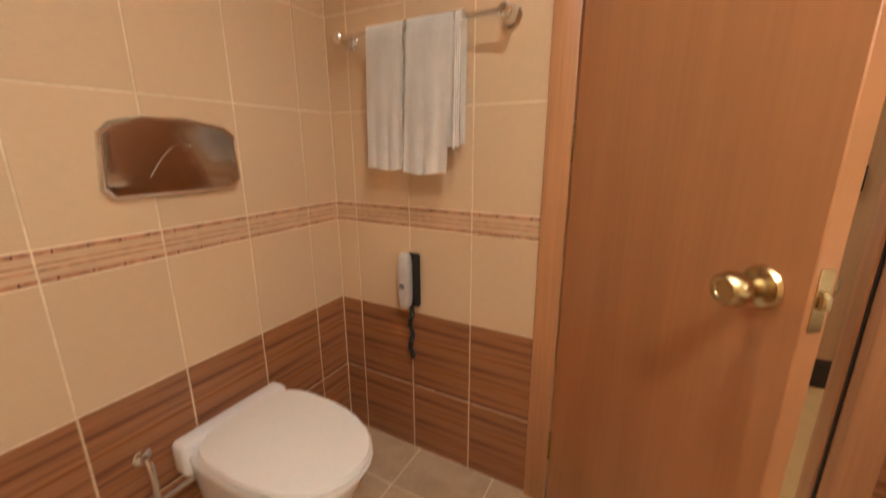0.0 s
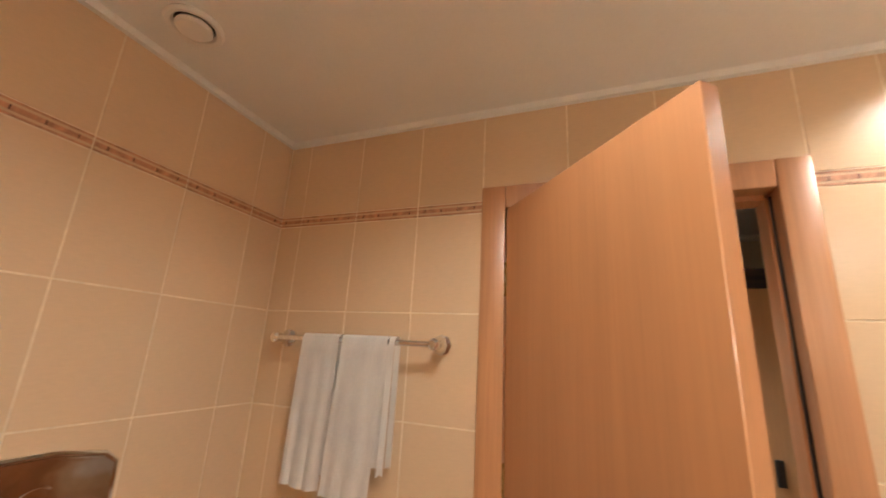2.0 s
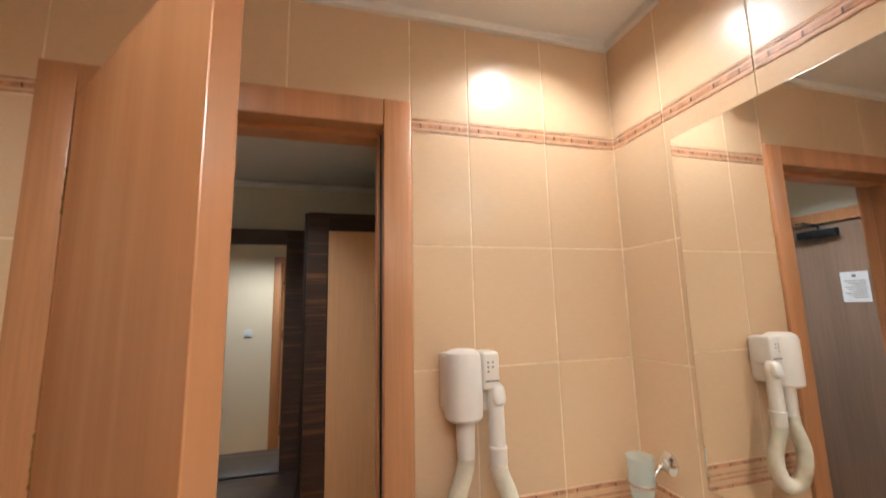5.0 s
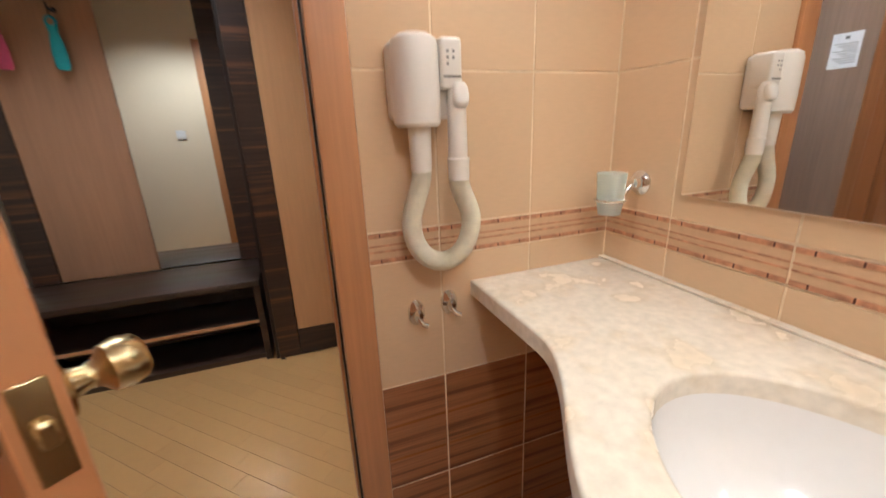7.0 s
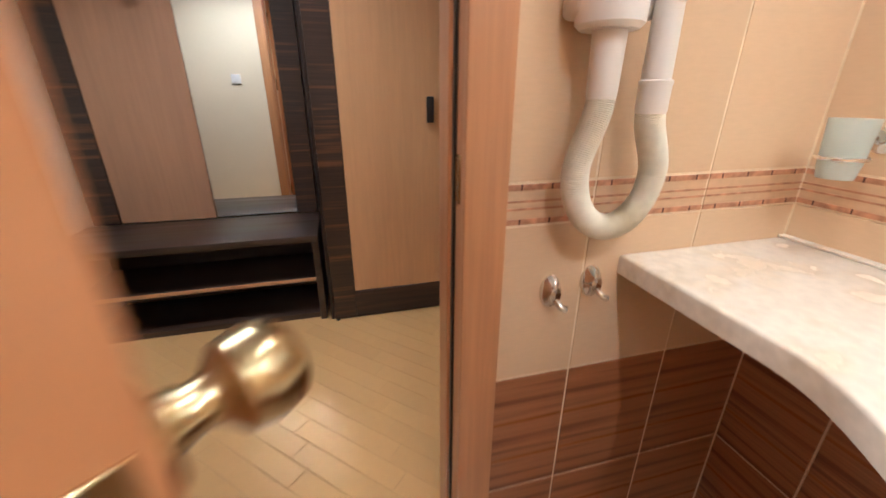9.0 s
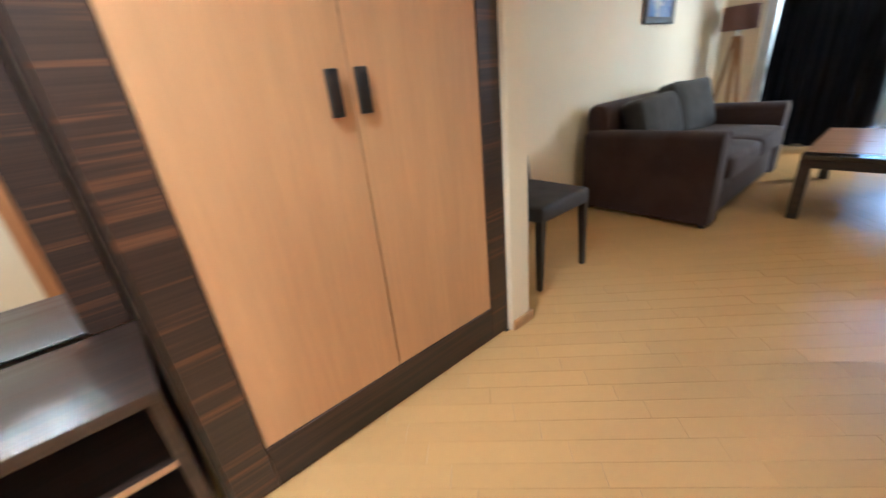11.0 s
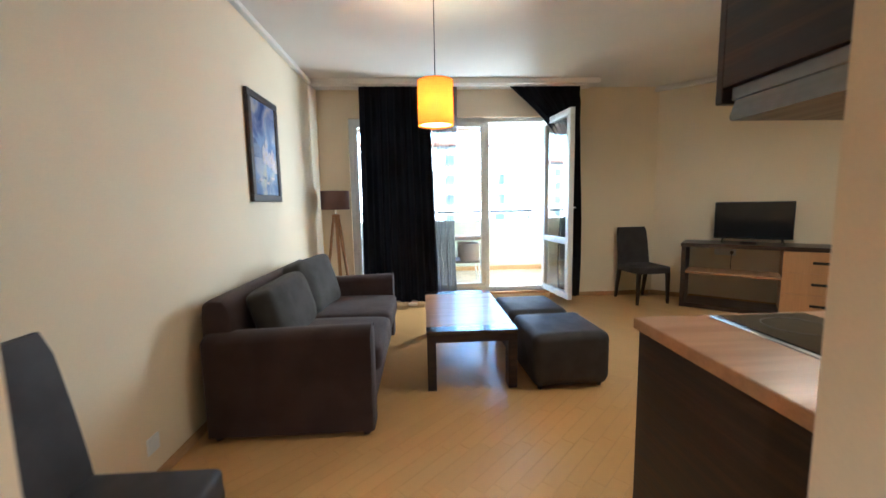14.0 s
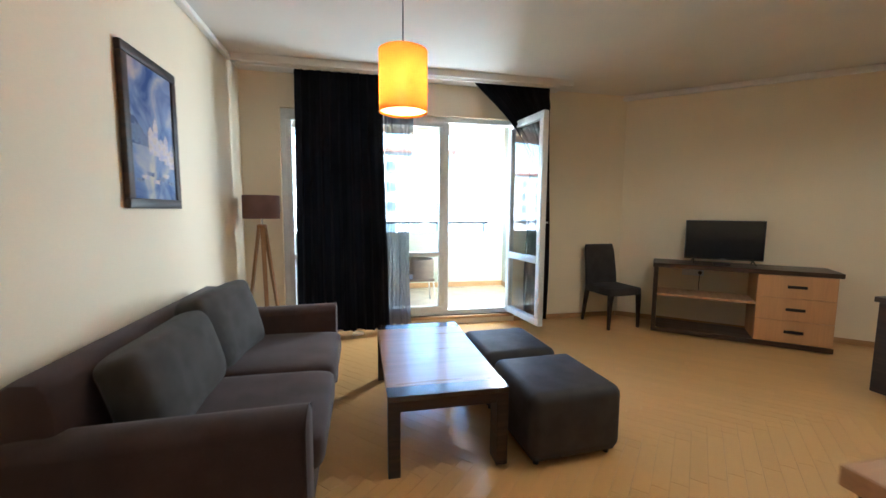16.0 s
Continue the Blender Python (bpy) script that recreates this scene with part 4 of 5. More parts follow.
def sofa():
    s = thing("sofa", (5.1, 1.55, 0), "aubergine-brown fabric two-seat sofa against the cream wall", "sofa")
    part("base", B(4.40, 5.86, 1.11, 2.02, 0.035, 0.30, bevel=0.015, seg=2), M_SOFA, s)
    for x0, x1 in ((4.225, 4.40), (5.86, 6.035)):
        n = 12
        loops = []
        for y, g in ((1.082, -0.02), (1.09, -0.006), (1.105, 0.0), (1.55, 0.0), (1.96, 0.0), (2.00, -0.004), (2.012, -0.02)):
            top = 0.635 - 0.02 * (y - 1.08)
            r = (x1 - x0) / 2
            pr = [(x0 - g, 0.03), (x0 - g, 0.30), (x0 - g, top - 0.055)]
            pr += [((x0 + x1) / 2 - (r + g) * math.cos(a), top - 0.055 + (0.055 + g) * math.sin(a)) for a in (math.pi * k / n for k in range(1, n))]
            pr += [(x1 + g, top - 0.055), (x1 + g, 0.30), (x1 + g, 0.03)]
            loops.append([(x, y, z) for x, z in pr])
        a = part("armrest", rings(bmesh.new(), loops), M_SOFA, s)
        part("seam", tube(bmesh.new(), [(x, 1.088, z) for x, z in [(p[0], p[2]) for p in loops[2]][1:-1]], 0.0035, 6), M_SOFA, a)
    bk = bmesh.new()
    loops = []
    for x, g in ((4.29, 0.025), (4.30, 0.008), (4.33, 0.0), (5.1, 0.0), (5.93, 0.0), (5.955, 0.008), (5.96, 0.025)):
        loops.append([(x, y, z) for y, z in ((1.84 + g, 0.30), (1.86 + g, 0.70), (1.875 + g, 0.765 - g), (1.91, 0.795 - g), (1.98, 0.80 - g), (2.02 - g, 0.775 - g), (2.03 - g, 0.70), (2.03 - g, 0.30))])
    part("backrest", rings(bk, loops), M_SOFA, s)
    for x0, x1 in ((4.405, 5.128), (5.132, 5.855)):
        part("seat_cushion", pillow(bmesh.new(), (x1 - x0) / 2, 0.41, 0.088, Matrix.Translation(((x0 + x1) / 2, 1.455, 0.372)), 0.30, 0.16, 40, 0.012), M_SOFA, s)
    for x in (4.27, 5.99):
        for y in (1.13, 1.96):
            part("foot", lathe(bmesh.new(), [(0.022, 0.0), (0.025, 0.035)], Matrix.Translation((x, y, 0)), 12), M_BLACK, s)


sofa()
for x, y, z, w, h, ry, rz in ((4.82, 1.735, 0.615, 0.385, 0.200, -17, 1), (5.46, 1.715, 0.650, 0.330, 0.225, -17, -7)):
    cu = thing("back_cushion", (x, y, 0.45), "charcoal fabric back cushion leaning on the sofa", "cushion", "cushions on the sofa")
    part("cover", pillow(bmesh.new(), w, h, 0.105, Matrix.Translation((x, y, z)) @ Matrix.Rotation(radians(rz), 4, "Z") @ Matrix.Rotation(radians(90 + ry), 4, "X"), 0.50, 0.24, 44, 0.022), M_CUSHION, cu)

ct = thing("coffee_table", (5.34, 0.45, 0), "low coffee table, pale top with dark end bands", "coffee table")
part("tabletop", B(4.84, 5.85, 0.135, 0.772, 0.402, 0.432, bevel=0.002), M_TABLETOP, ct, "pale wood centre of the top")
part("end_band", B(4.728, 4.8395, 0.135, 0.772, 0.402, 0.4325, bevel=0.002), M_BAND_DARK, ct, "dark end band of the top")
part("end_band", B(5.8505, 5.965, 0.135, 0.772, 0.402, 0.4325, bevel=0.002), M_BAND_DARK, ct, "dark end band of the top")
for x in (4.732, 5.93):
    part("apron", B(x, x + 0.032, 0.20, 0.71, 0.348, 0.402, bevel=0.002), M_WENGEV, ct)
for y in (0.142, 0.742):
    part("apron", B(4.80, 5.89, y, y + 0.024, 0.36, 0.402, bevel=0.002), M_WENGEV, ct)
for x0, x1 in ((4.730, 4.79), (5.90, 5.963)):
    part("leg", B(x0, x1, 0.708, 0.770, 0.0, 0.402, bevel=0.003), M_WENGEV, ct)
    part("leg", B(x0, x1 + (0.05 if x0 < 5 else -0.0), 0.137, 0.200, 0.0, 0.402, bevel=0.003), M_WENGEV, ct)


def ottoman(x0, x1, y0, y1, rot):
    o = local("ottoman", "square dark grey suede ottoman on short feet beside the coffee table", "ottoman", "ottomans")
    hx, hy = (x1 - x0) / 2, (y1 - y0) / 2
    bm = B(-hx, hx, -hy, hy, 0.035, 0.40, bevel=0.055, seg=5)
    for v in bm.verts:
        k = 1 - max(abs(v.co.x / hx), abs(v.co.y / hy)) ** 4
        if v.co.z > 0.35:
            v.co.z += 0.010 * k
        elif v.co.z < 0.06:
            v.co.z = 0.035 if v.co.z < 0.05 else v.co.z
    part("cover", bm, M_LEATHER, o)
    for sx in (-1, 1):
        for sy in (-1, 1):
            part("foot", lathe(bmesh.new(), [(0.016, 0.0), (0.02, 0.04)], Matrix.Translation((sx * (hx - 0.06), sy * (hy - 0.06), 0)), 12), M_BLACK, o)
    o.matrix_basis = pose((x0 + x1) / 2, (y0 + y1) / 2, 0, 0, 0, rot)


ottoman(4.66, 5.22, -0.50, 0.055, 3)
ottoman(5.27, 5.83, -0.43, 0.10, 2)

fl = thing("floor_lamp", (7.02, 1.85, 0), "oak tripod floor lamp with a brown drum shade, unlit", "floor lamp")
LX, LY = 7.03, 1.848
part("shade", lathe(bmesh.new(), [(0.170, 1.262), (0.170, 1.488), (0.167, 1.488), (0.167, 1.262)], Matrix.Translation((LX, LY, 0)), 40, cap=False), M_SHADE, fl, "brown fabric drum shade")
part("shade_top", lathe(bmesh.new(), [(0.167, 1.478), (0.167, 1.482)], Matrix.Translation((LX, LY, 0)), 40), M_SHADE, fl)
part("stem", lathe(bmesh.new(), [(0.011, 1.20), (0.011, 1.40)], Matrix.Translation((LX, LY, 0)), 16), M_CHROME, fl, "chrome lamp stem")
part("hub", lathe(bmesh.new(), [(0.045, 1.17), (0.048, 1.18), (0.048, 1.20), (0.04, 1.205)], Matrix.Translation((LX, LY, 0)), 24), M_OAK, fl)
for a in (80, 200, 320):
    c, s = math.cos(radians(a)), math.sin(radians(a))
    loops = []
    for z, r, w in ((0.0, 0.20, 0.017), (1.175, 0.03, 0.021)):
        loops.append([(LX + r * c + w * u * -s + 0.011 * v * c, LY + r * s + w * u * c + 0.011 * v * s, z) for u, v in ((-1, -1), (1, -1), (1, 1), (-1, 1))])
    part("leg", rings(bmesh.new(), loops), M_OAK, fl, smooth=False)

pc = thing("picture", (5.5, NY, 1.77), "framed blue harbour painting in a dark frame", "picture")
X0, X1, Z0, Z1 = 5.205, 5.802, 1.352, 2.205
for q in ((X0, X1, Z0, Z0 + 0.055), (X0, X1, Z1 - 0.055, Z1), (X0, X0 + 0.055, Z0 + 0.055, Z1 - 0.055), (X1 - 0.055, X1, Z0 + 0.055, Z1 - 0.055)):
    part("frame_bar", B(q[0], q[1], NY - 0.034, NY, q[2], q[3], bevel=0.007, seg=2), M_WENGEV, pc)
part("canvas", B(X0 + 0.055, X1 - 0.055, NY - 0.022, NY - 0.002, Z0 + 0.055, Z1 - 0.055), M_PAINTING, pc, "painted harbour scene with clouds")
M_TOWN = mat("painted_town", (0.62, 0.50, 0.42), 0.3, vary=0.4, scale=(30, 30, 30), second=(0.35, 0.30, 0.42))
M_HILL = mat("painted_hill", (0.10, 0.12, 0.22), 0.3, vary=0.3, scale=(20, 20, 20))
part("painted_hill", rings(bmesh.new(), [[(5.262, y, 1.70), (5.48, y, 1.70), (5.42, y, 1.76), (5.36, y, 1.81), (5.30, y, 1.85), (5.262, y, 1.84)] for y in (NY - 0.0222, NY - 0.0232)]), M_HILL, pc, smooth=False)
for x, w, z, h in ((5.44, 0.06, 1.66, 0.16), (5.50, 0.05, 1.66, 0.22), (5.55, 0.07, 1.64, 0.13), (5.62, 0.05, 1.62, 0.18), (5.67, 0.07, 1.60, 0.12)):
    part("painted_house", rings(bmesh.new(), [[(x, y, z), (x + w, y, z), (x + w, y, z + h * 0.8), (x + w / 2, y, z + h), (x, y, z + h * 0.8)] for y in (NY - 0.0234, NY - 0.0242)]), M_TOWN, pc, smooth=False)
for i in range(7):
    x = 5.30 + 0.06 * i
    part("painted_boat", rings(bmesh.new(), [[(x, y, 1.50 + 0.02 * (i % 3)), (x + 0.06, y, 1.495 + 0.02 * (i % 3)), (x + 0.07, y, 1.52 + 0.02 * (i % 3)), (x - 0.01, y, 1.518 + 0.02 * (i % 3))] for y in (NY - 0.0223, NY - 0.0231)]), M_TOWN if i % 2 else M_HILL, pc, smooth=False)

pd = thing("pendant_lamp", (4.92, 0.67, CEIL), "lit yellow drum pendant lamp on a thin cord", "pendant lamp")
part("shade", lathe(bmesh.new(), [(0.122, 1.848), (0.122, 2.145), (0.1205, 2.145), (0.1205, 1.848)], Matrix.Translation((4.92, 0.67, 0)), 48, cap=False), M_YELLOW, pd, "glowing yellow fabric drum shade")
for z in (1.848, 2.145):
    part("rim", tube(bmesh.new(), [(4.92 + 0.1215 * math.cos(a), 0.67 + 0.1215 * math.sin(a), z) for a in (2 * math.pi * i / 48 for i in range(49))], 0.002, 6), M_YELLOW, pd)
part("cord", tube(bmesh.new(), [(4.92, 0.67, 2.10), (4.92, 0.67, 2.45), (4.92, 0.67, CEIL - 0.05)], 0.003, 8), M_BLACK, pd)
part("canopy", lathe(bmesh.new(), [(0.018, CEIL - 0.075), (0.03, CEIL - 0.06), (0.032, CEIL - 0.003)], Matrix.Translation((4.92, 0.67, 0)), 20), M_LEG, pd)
part("bulb", lathe(bmesh.new(), [(0.010, 1.90), (0.028, 1.915), (0.033, 1.945), (0.024, 1.985), (0.014, 2.02), (0.014, 2.06), (0.004, 2.10)], Matrix.Translation((4.92, 0.67, 0.0)), 20), M_BULB, pd, "glowing bulb")
part("diffuser", lathe(bmesh.new(), [(0.117, 1.858), (0.117, 1.861)], Matrix.Translation((4.92, 0.67, 0)), 40), M_DIFFUSER, pd, "pale glowing diffuser disc")
for a in (30, 150, 270):
    c, s = math.cos(radians(a)), math.sin(radians(a))
    part("spider", tube(bmesh.new(), [(4.92 + 0.014 * c, 0.67 + 0.014 * s, 2.10), (4.92 + 0.12 * c, 0.67 + 0.12 * s, 2.14)], 0.0015, 6), M_BLACK, pd)

# television bench along the slanting wall
ts = local("tv_bench", "dark and pale veneer television bench with three drawers", "tv bench")
part("top", B(-0.01, 1.57, -0.012, 0.47, 0.742, 0.787, bevel=0.003), M_WENGE, ts)
part("side", B(0.0, 0.045, 0.0, 0.45, 0.055, 0.742, bevel=0.002), M_WENGEV, ts)
part("bottom", B(0.0, 1.545, 0.0, 0.46, 0.008, 0.058, bevel=0.003), M_WENGE, ts)
part("shelf", B(0.045, 0.93, 0.02, 0.42, 0.42, 0.445, bevel=0.002), M_BEECHTOP, ts, "pale open shelf")
part("drawer_case", B(0.93, 1.535, 0.018, 0.45, 0.058, 0.742), M_PANEL, ts)
for i in range(3):
    z = 0.064 + i * 0.226
    d = part("drawer", B(0.932, 1.535, -0.002, 0.018, z, z + 0.222, bevel=0.0015), M_PANEL, ts, "pale veneer drawer front")
    part("handle", B(1.165, 1.315, -0.012, -0.0015, z + 0.098, z + 0.126, bevel=0.003), M_BLACK, d, "dark flat pull")
for x in (0.06, 1.45):
    part("foot", B(x, x + 0.04, 0.05, 0.41, 0.0, 0.008), M_BLACK, ts)
ang = math.degrees(math.atan2(-0.76, -0.65))
ts.matrix_basis = pose(6.645, -2.335, 0, 0, 0, ang)
TVM = pose(6.645, -2.335, 0, 0, 0, ang)


def tv():
    t = local("television", "black flat-screen television on two splayed feet", "television")
    part("case", B(-0.365, 0.365, -0.018, 0.03, 0.045, 0.478, bevel=0.006, seg=2), M_BLACK, t)
    part("screen", B(-0.355, 0.355, -0.0195, -0.017, 0.062, 0.468), M_TVSCREEN, t, "dark glossy screen")
    part("back_shell", B(-0.25, 0.25, 0.03, 0.065, 0.08, 0.34, bevel=0.012), M_BLACK, t)
    for s in (-1, 1):
        for d in (-1, 1):
            part("foot", tube(bmesh.new(), [(s * 0.27, 0.005, 0.05), (s * 0.28, 0.005 + d * 0.05, 0.022), (s * 0.285, 0.005 + d * 0.085, 0.006)], 0.007, 8), M_BLACK, t)
    part("brand_mark", B(-0.03, 0.03, -0.0192, -0.0180, 0.051, 0.056), M_SILVER, t)
    return t


tel = tv()
tel.matrix_basis = TVM @ pose(0.66, 0.30, 0.787, 0, 0, 5)
rc = local("set_top_box", "small black receiver box under the television", "receiver")
part("case", B(-0.075, 0.075, -0.04, 0.04, 0.0, 0.032, bevel=0.005), M_BLACK, rc)
rc.matrix_basis = TVM @ pose(0.63, 0.10, 0.787)
so = local("wall_socket", "white power socket row with a black plug", "socket")
part("plate", B(-0.11, 0.11, -0.009, 0.0, -0.04, 0.04, bevel=0.002), M_UPVC, so)
part("plug", lathe(bmesh.new(), [(0.02, 0.0), (0.02, 0.028), (0.012, 0.035)], Matrix.Translation((0.07, -0.009, 0.0)) @ Matrix.Rotation(radians(90), 4, "X"), 14), M_BLACK, so, "black plug")
part("cable", tube(bmesh.new(), [(0.07, -0.03, -0.01), (0.068, -0.035, -0.06), (0.062, -0.03, -0.14), (0.07, -0.03, -0.20)], 0.004, 8), M_BLACK, so)
so.matrix_basis = turn @ pose(0.86, 0.0, 0.64)
s2 = local("wall_socket", "white power socket low on the cream wall", "socket")
part("plate", B(-0.04, 0.04, -0.009, 0.0, -0.04, 0.04, bevel=0.002), M_UPVC, s2)
part("insert", lathe(bmesh.new(), [(0.021, 0), (0.021, 0.0015)], Matrix.Translation((0, -0.009, 0)) @ Matrix.Rotation(radians(90), 4, "X"), 18), M_UPVC, s2)
s2.matrix_basis = pose(3.93, NY, 0.20)

dt = thing("dining_table", (4.72, -3.35, 0), "dark wenge dining table with panel legs", "table")
part("tabletop", B(4.35, 5.04, -4.10, -2.90, 0.69, 0.73, bevel=0.003), M_WENGE, dt)
part("panel_leg", B(4.37, 5.02, -2.965, -2.92, 0.0, 0.69, bevel=0.003), M_WENGEV, dt)
part("panel_leg", B(4.37, 5.02, -4.08, -4.035, 0.0, 0.69, bevel=0.003), M_WENGEV, dt)

# ---- kitchen ----
ku = thing("kitchen_unit", (3.0, -0.5, 0), "dark wenge kitchen base unit", "kitchen unit")
side = B(2.722, 3.327, 0.058, 0.078, 0.115, 0.882, bevel=0.001)
part("side_panel", box(side, 2.722, 3.262, 0.058, 0.078, 0.0, 0.115), M_WENGEV, ku)
part("plinth", B(2.76, 3.255, -2.3, 0.058, 0.0, 0.13), M_WENGEV, ku)
for i in range(4):
    y1 = 0.056 - i * 0.59
    d = part("door", B(3.306, 3.326, y1 - 0.586, y1, 0.135, 0.878, bevel=0.002), M_WENGEV, ku)
    part("handle", tube(bmesh.new(), [(3.326, y1 - 0.2, 0.80), (3.35, y1 - 0.2, 0.80), (3.35, y1 - 0.39, 0.80), (3.326, y1 - 0.39, 0.80)], 0.006, 8), M_STEEL, d)
part("body", B(2.74, 3.305, -2.3, 0.057, 0.13, 0.880), M_WENGE, ku)
wt = thing("kitchen_worktop", (3.0, -0.5, 0.9), "beech-coloured laminate kitchen worktop", "worktop")
part("slab", B(2.702, 3.348, -2.32, 0.084, 0.883, 0.922, bevel=0.004, seg=2), M_BEECHTOP, wt)
part("edging", B(3.3485, 3.3505, -2.32, 0.084, 0.885, 0.920), M_BEECHTOP, wt)
part("end_edging", B(2.702, 3.348, 0.0845, 0.0865, 0.885, 0.920), M_BEECHTOP, wt)
hb = thing("hob", (3.05, -0.35, 0.92), "black glass built-in hob with a steel rim", "hob")
part("rim", B(2.82, 3.322, -0.475, -0.155, 0.9215, 0.927, bevel=0.002), M_STEEL, hb, "brushed steel rim")
part("glass", B(2.835, 3.307, -0.462, -0.168, 0.927, 0.931, bevel=0.001), M_HOB, hb)
for x in (2.95, 3.18):
    part("zone_ring", tube(bmesh.new(), [(x + 0.085 * math.cos(a), -0.315 + 0.085 * math.sin(a), 0.9312) for a in (2 * math.pi * i / 40 for i in range(41))], 0.0012, 4), M_GREY, hb)
uc = thing("wall_cabinet", (2.85, -0.4, 1.8), "dark wenge kitchen wall cabinet above the hob", "wall cabinet")
part("body", B(2.702, 3.005, -0.52, 0.094, 1.555, 2.28, bevel=0.001), M_WENGEV, uc)
part("door", B(3.006, 3.026, -0.518, 0.094, 1.522, 2.28, bevel=0.002), M_WENGEV, uc)
ho = thing("cooker_hood", (2.85, -0.4, 1.52), "slim steel and glass cooker hood under the cabinet", "cooker hood")
part("body", B(2.702, 2.995, -0.50, 0.080, 1.525, 1.554, bevel=0.002), M_HOOD, ho)
part("visor", rings(bmesh.new(), [[(x, y, z) for x, z in ((2.72, 1.482), (2.995, 1.482), (3.0, 1.49), (2.985, 1.524), (2.72, 1.524))] for y in (-0.50, 0.078)]), M_HOOD, ho, smooth=False)

# ---- window, balcony door and curtains ----
wf = thing("window_1", (WX + 0.06, 0.4, 0.1), "white plastic balcony window with an open door leaf", "window", kind="structure")
FX0, FX1 = WX + 0.045, WX + 0.115


def sash(parent, y0, y1, z0, z1, x0, x1, w, transom=None):
    for q in ((y0, y1, z0, z0 + w), (y0, y1, z1 - w, z1), (y0, y0 + w, z0 + w, z1 - w), (y1 - w, y1, z0 + w, z1 - w)):
        part("frame_bar", B(x0, x1, *q, bevel=0.005, seg=2), M_UPVC, parent)
    zs = [z0 + w, z1 - w]
    if transom:
        part("transom", B(x0, x1, y0 + w, y1 - w, transom - w / 2, transom + w / 2, bevel=0.005, seg=2), M_UPVC, parent)
        zs = [z0 + w, transom - w / 2, transom + w / 2, z1 - w]
    for a, b in zip(zs[::2], zs[1::2]):
        g = part("pane", B((x0 + x1) / 2 - 0.003, (x0 + x1) / 2 + 0.003, y0 + w, y1 - w, a, b), M_GLASS, parent, smooth=False)
        g.visible_shadow = False


part("outer_frame", B(FX0, FX1, WIN[0], WIN[1], WIN[2], WIN[2] + 0.06, bevel=0.004), M_UPVC, wf)
part("outer_frame", B(FX0, FX1, WIN[0], WIN[1], WIN[3] - 0.06, WIN[3], bevel=0.004), M_UPVC, wf)
part("outer_frame", B(FX0, FX1, WIN[0], WIN[0] + 0.055, WIN[2] + 0.06, WIN[3] - 0.06, bevel=0.004), M_UPVC, wf)
part("outer_frame", B(FX0, FX1, WIN[1] - 0.055, WIN[1], WIN[2] + 0.06, WIN[3] - 0.06, bevel=0.004), M_UPVC, wf)
part("mullion", B(FX0, FX1, -0.125, -0.065, WIN[2] + 0.06, WIN[3] - 0.06, bevel=0.004), M_UPVC, wf)
part("mullion", B(FX0, FX1, 0.765, 0.825, WIN[2] + 0.06, WIN[3] - 0.06, bevel=0.004), M_UPVC, wf)
sash(wf, -0.065, 0.765, WIN[2] + 0.06, WIN[3] - 0.06, FX0 - 0.012, FX1 - 0.02, 0.055, 0.84)
sash(wf, 0.825, 1.655, WIN[2] + 0.06, WIN[3] - 0.06, FX0 - 0.012, FX1 - 0.02, 0.055, 0.84)
part("sill", B(WX - 0.02, FX0, WIN[0] - 0.02, WIN[1] + 0.02, WIN[2] - 0.035, WIN[2], bevel=0.005), M_SKIRT, wf, "wooden threshold board")
dl = local("balcony_door", "white plastic glazed balcony door standing open", "door")
sash(dl, 0.0, 0.735, 0.0, 2.235, 0.0, 0.062, 0.075, 0.70)
hn = part("door_handle", B(-0.012, 0.0, 0.685, 0.712, 1.02, 1.16, bevel=0.004), M_UPVC, dl)
part("lever", tube(bmesh.new(), [(-0.01, 0.698, 1.10), (-0.045, 0.698, 1.10), (-0.05, 0.69, 1.10), (-0.05, 0.58, 1.10)], 0.009, 10), M_UPVC, hn)
for z in (0.2, 1.1, 2.05):
    part("hinge", lathe(bmesh.new(), [(0.009, z), (0.009, z + 0.09)], Matrix.Translation((-0.008, 0.0, 0)), 12), M_UPVC, dl)
dl.matrix_basis = pose(WX + 0.01, -0.895, 0.135, 0, 0, 97)


def curtain(name, y_left, y_right, x, z0, z1, folds, depth, material, label, rows=26, cols=120, thick=0.004, seed=0.0):
    """A hanging cloth; its two edges are functions of the height."""
    t = thing(name, (x, (y_left(z0) + y_right(z0)) / 2, z0), label, "curtain")
    bm, grid = bmesh.new(), []
    for j in range(rows + 1):
        z = z0 + (z1 - z0) * j / rows
        row = []
        for i in range(cols + 1):
            u = i / cols
            a = 2 * math.pi * folds * u + 0.9 * math.sin(5 * u + seed) + 0.25 * noise.noise(Vector((u * 6, z * 0.8, seed)))
            k = 0.55 + 0.45 * (z1 - z) / (z1 - z0)
            dx = depth * k * (math.sin(a) + 0.35 * math.sin(2.3 * a + seed))
            row.append(bm.verts.new((x + dx, y_left(z) + (y_right(z) - y_left(z)) * u + 0.010 * math.sin(a * 1.0 + 1.2), z + 0.010 * math.sin(a * 0.5 + seed) * (j == 0))))
        grid.append(row)
    for a, b in zip(grid, grid[1:]):
        for i in range(cols):
            bm.faces.new((a[i], a[i + 1], b[i + 1], b[i]))
    if thick:
        bmesh.ops.solidify(bm, geom=bm.faces[:], thickness=thick)
        bmesh.ops.recalc_face_normals(bm, faces=bm.faces)
    part("cloth", bm, material, t)
    return t


curtain("curtain", lambda z: 1.545 - 0.012 * z, lambda z: 0.600 + 0.022 * z, 7.12, 0.05, 2.765, 9.5, 0.026, M_CURTAIN, "heavy navy-black curtain hanging to the floor", seed=0.4)


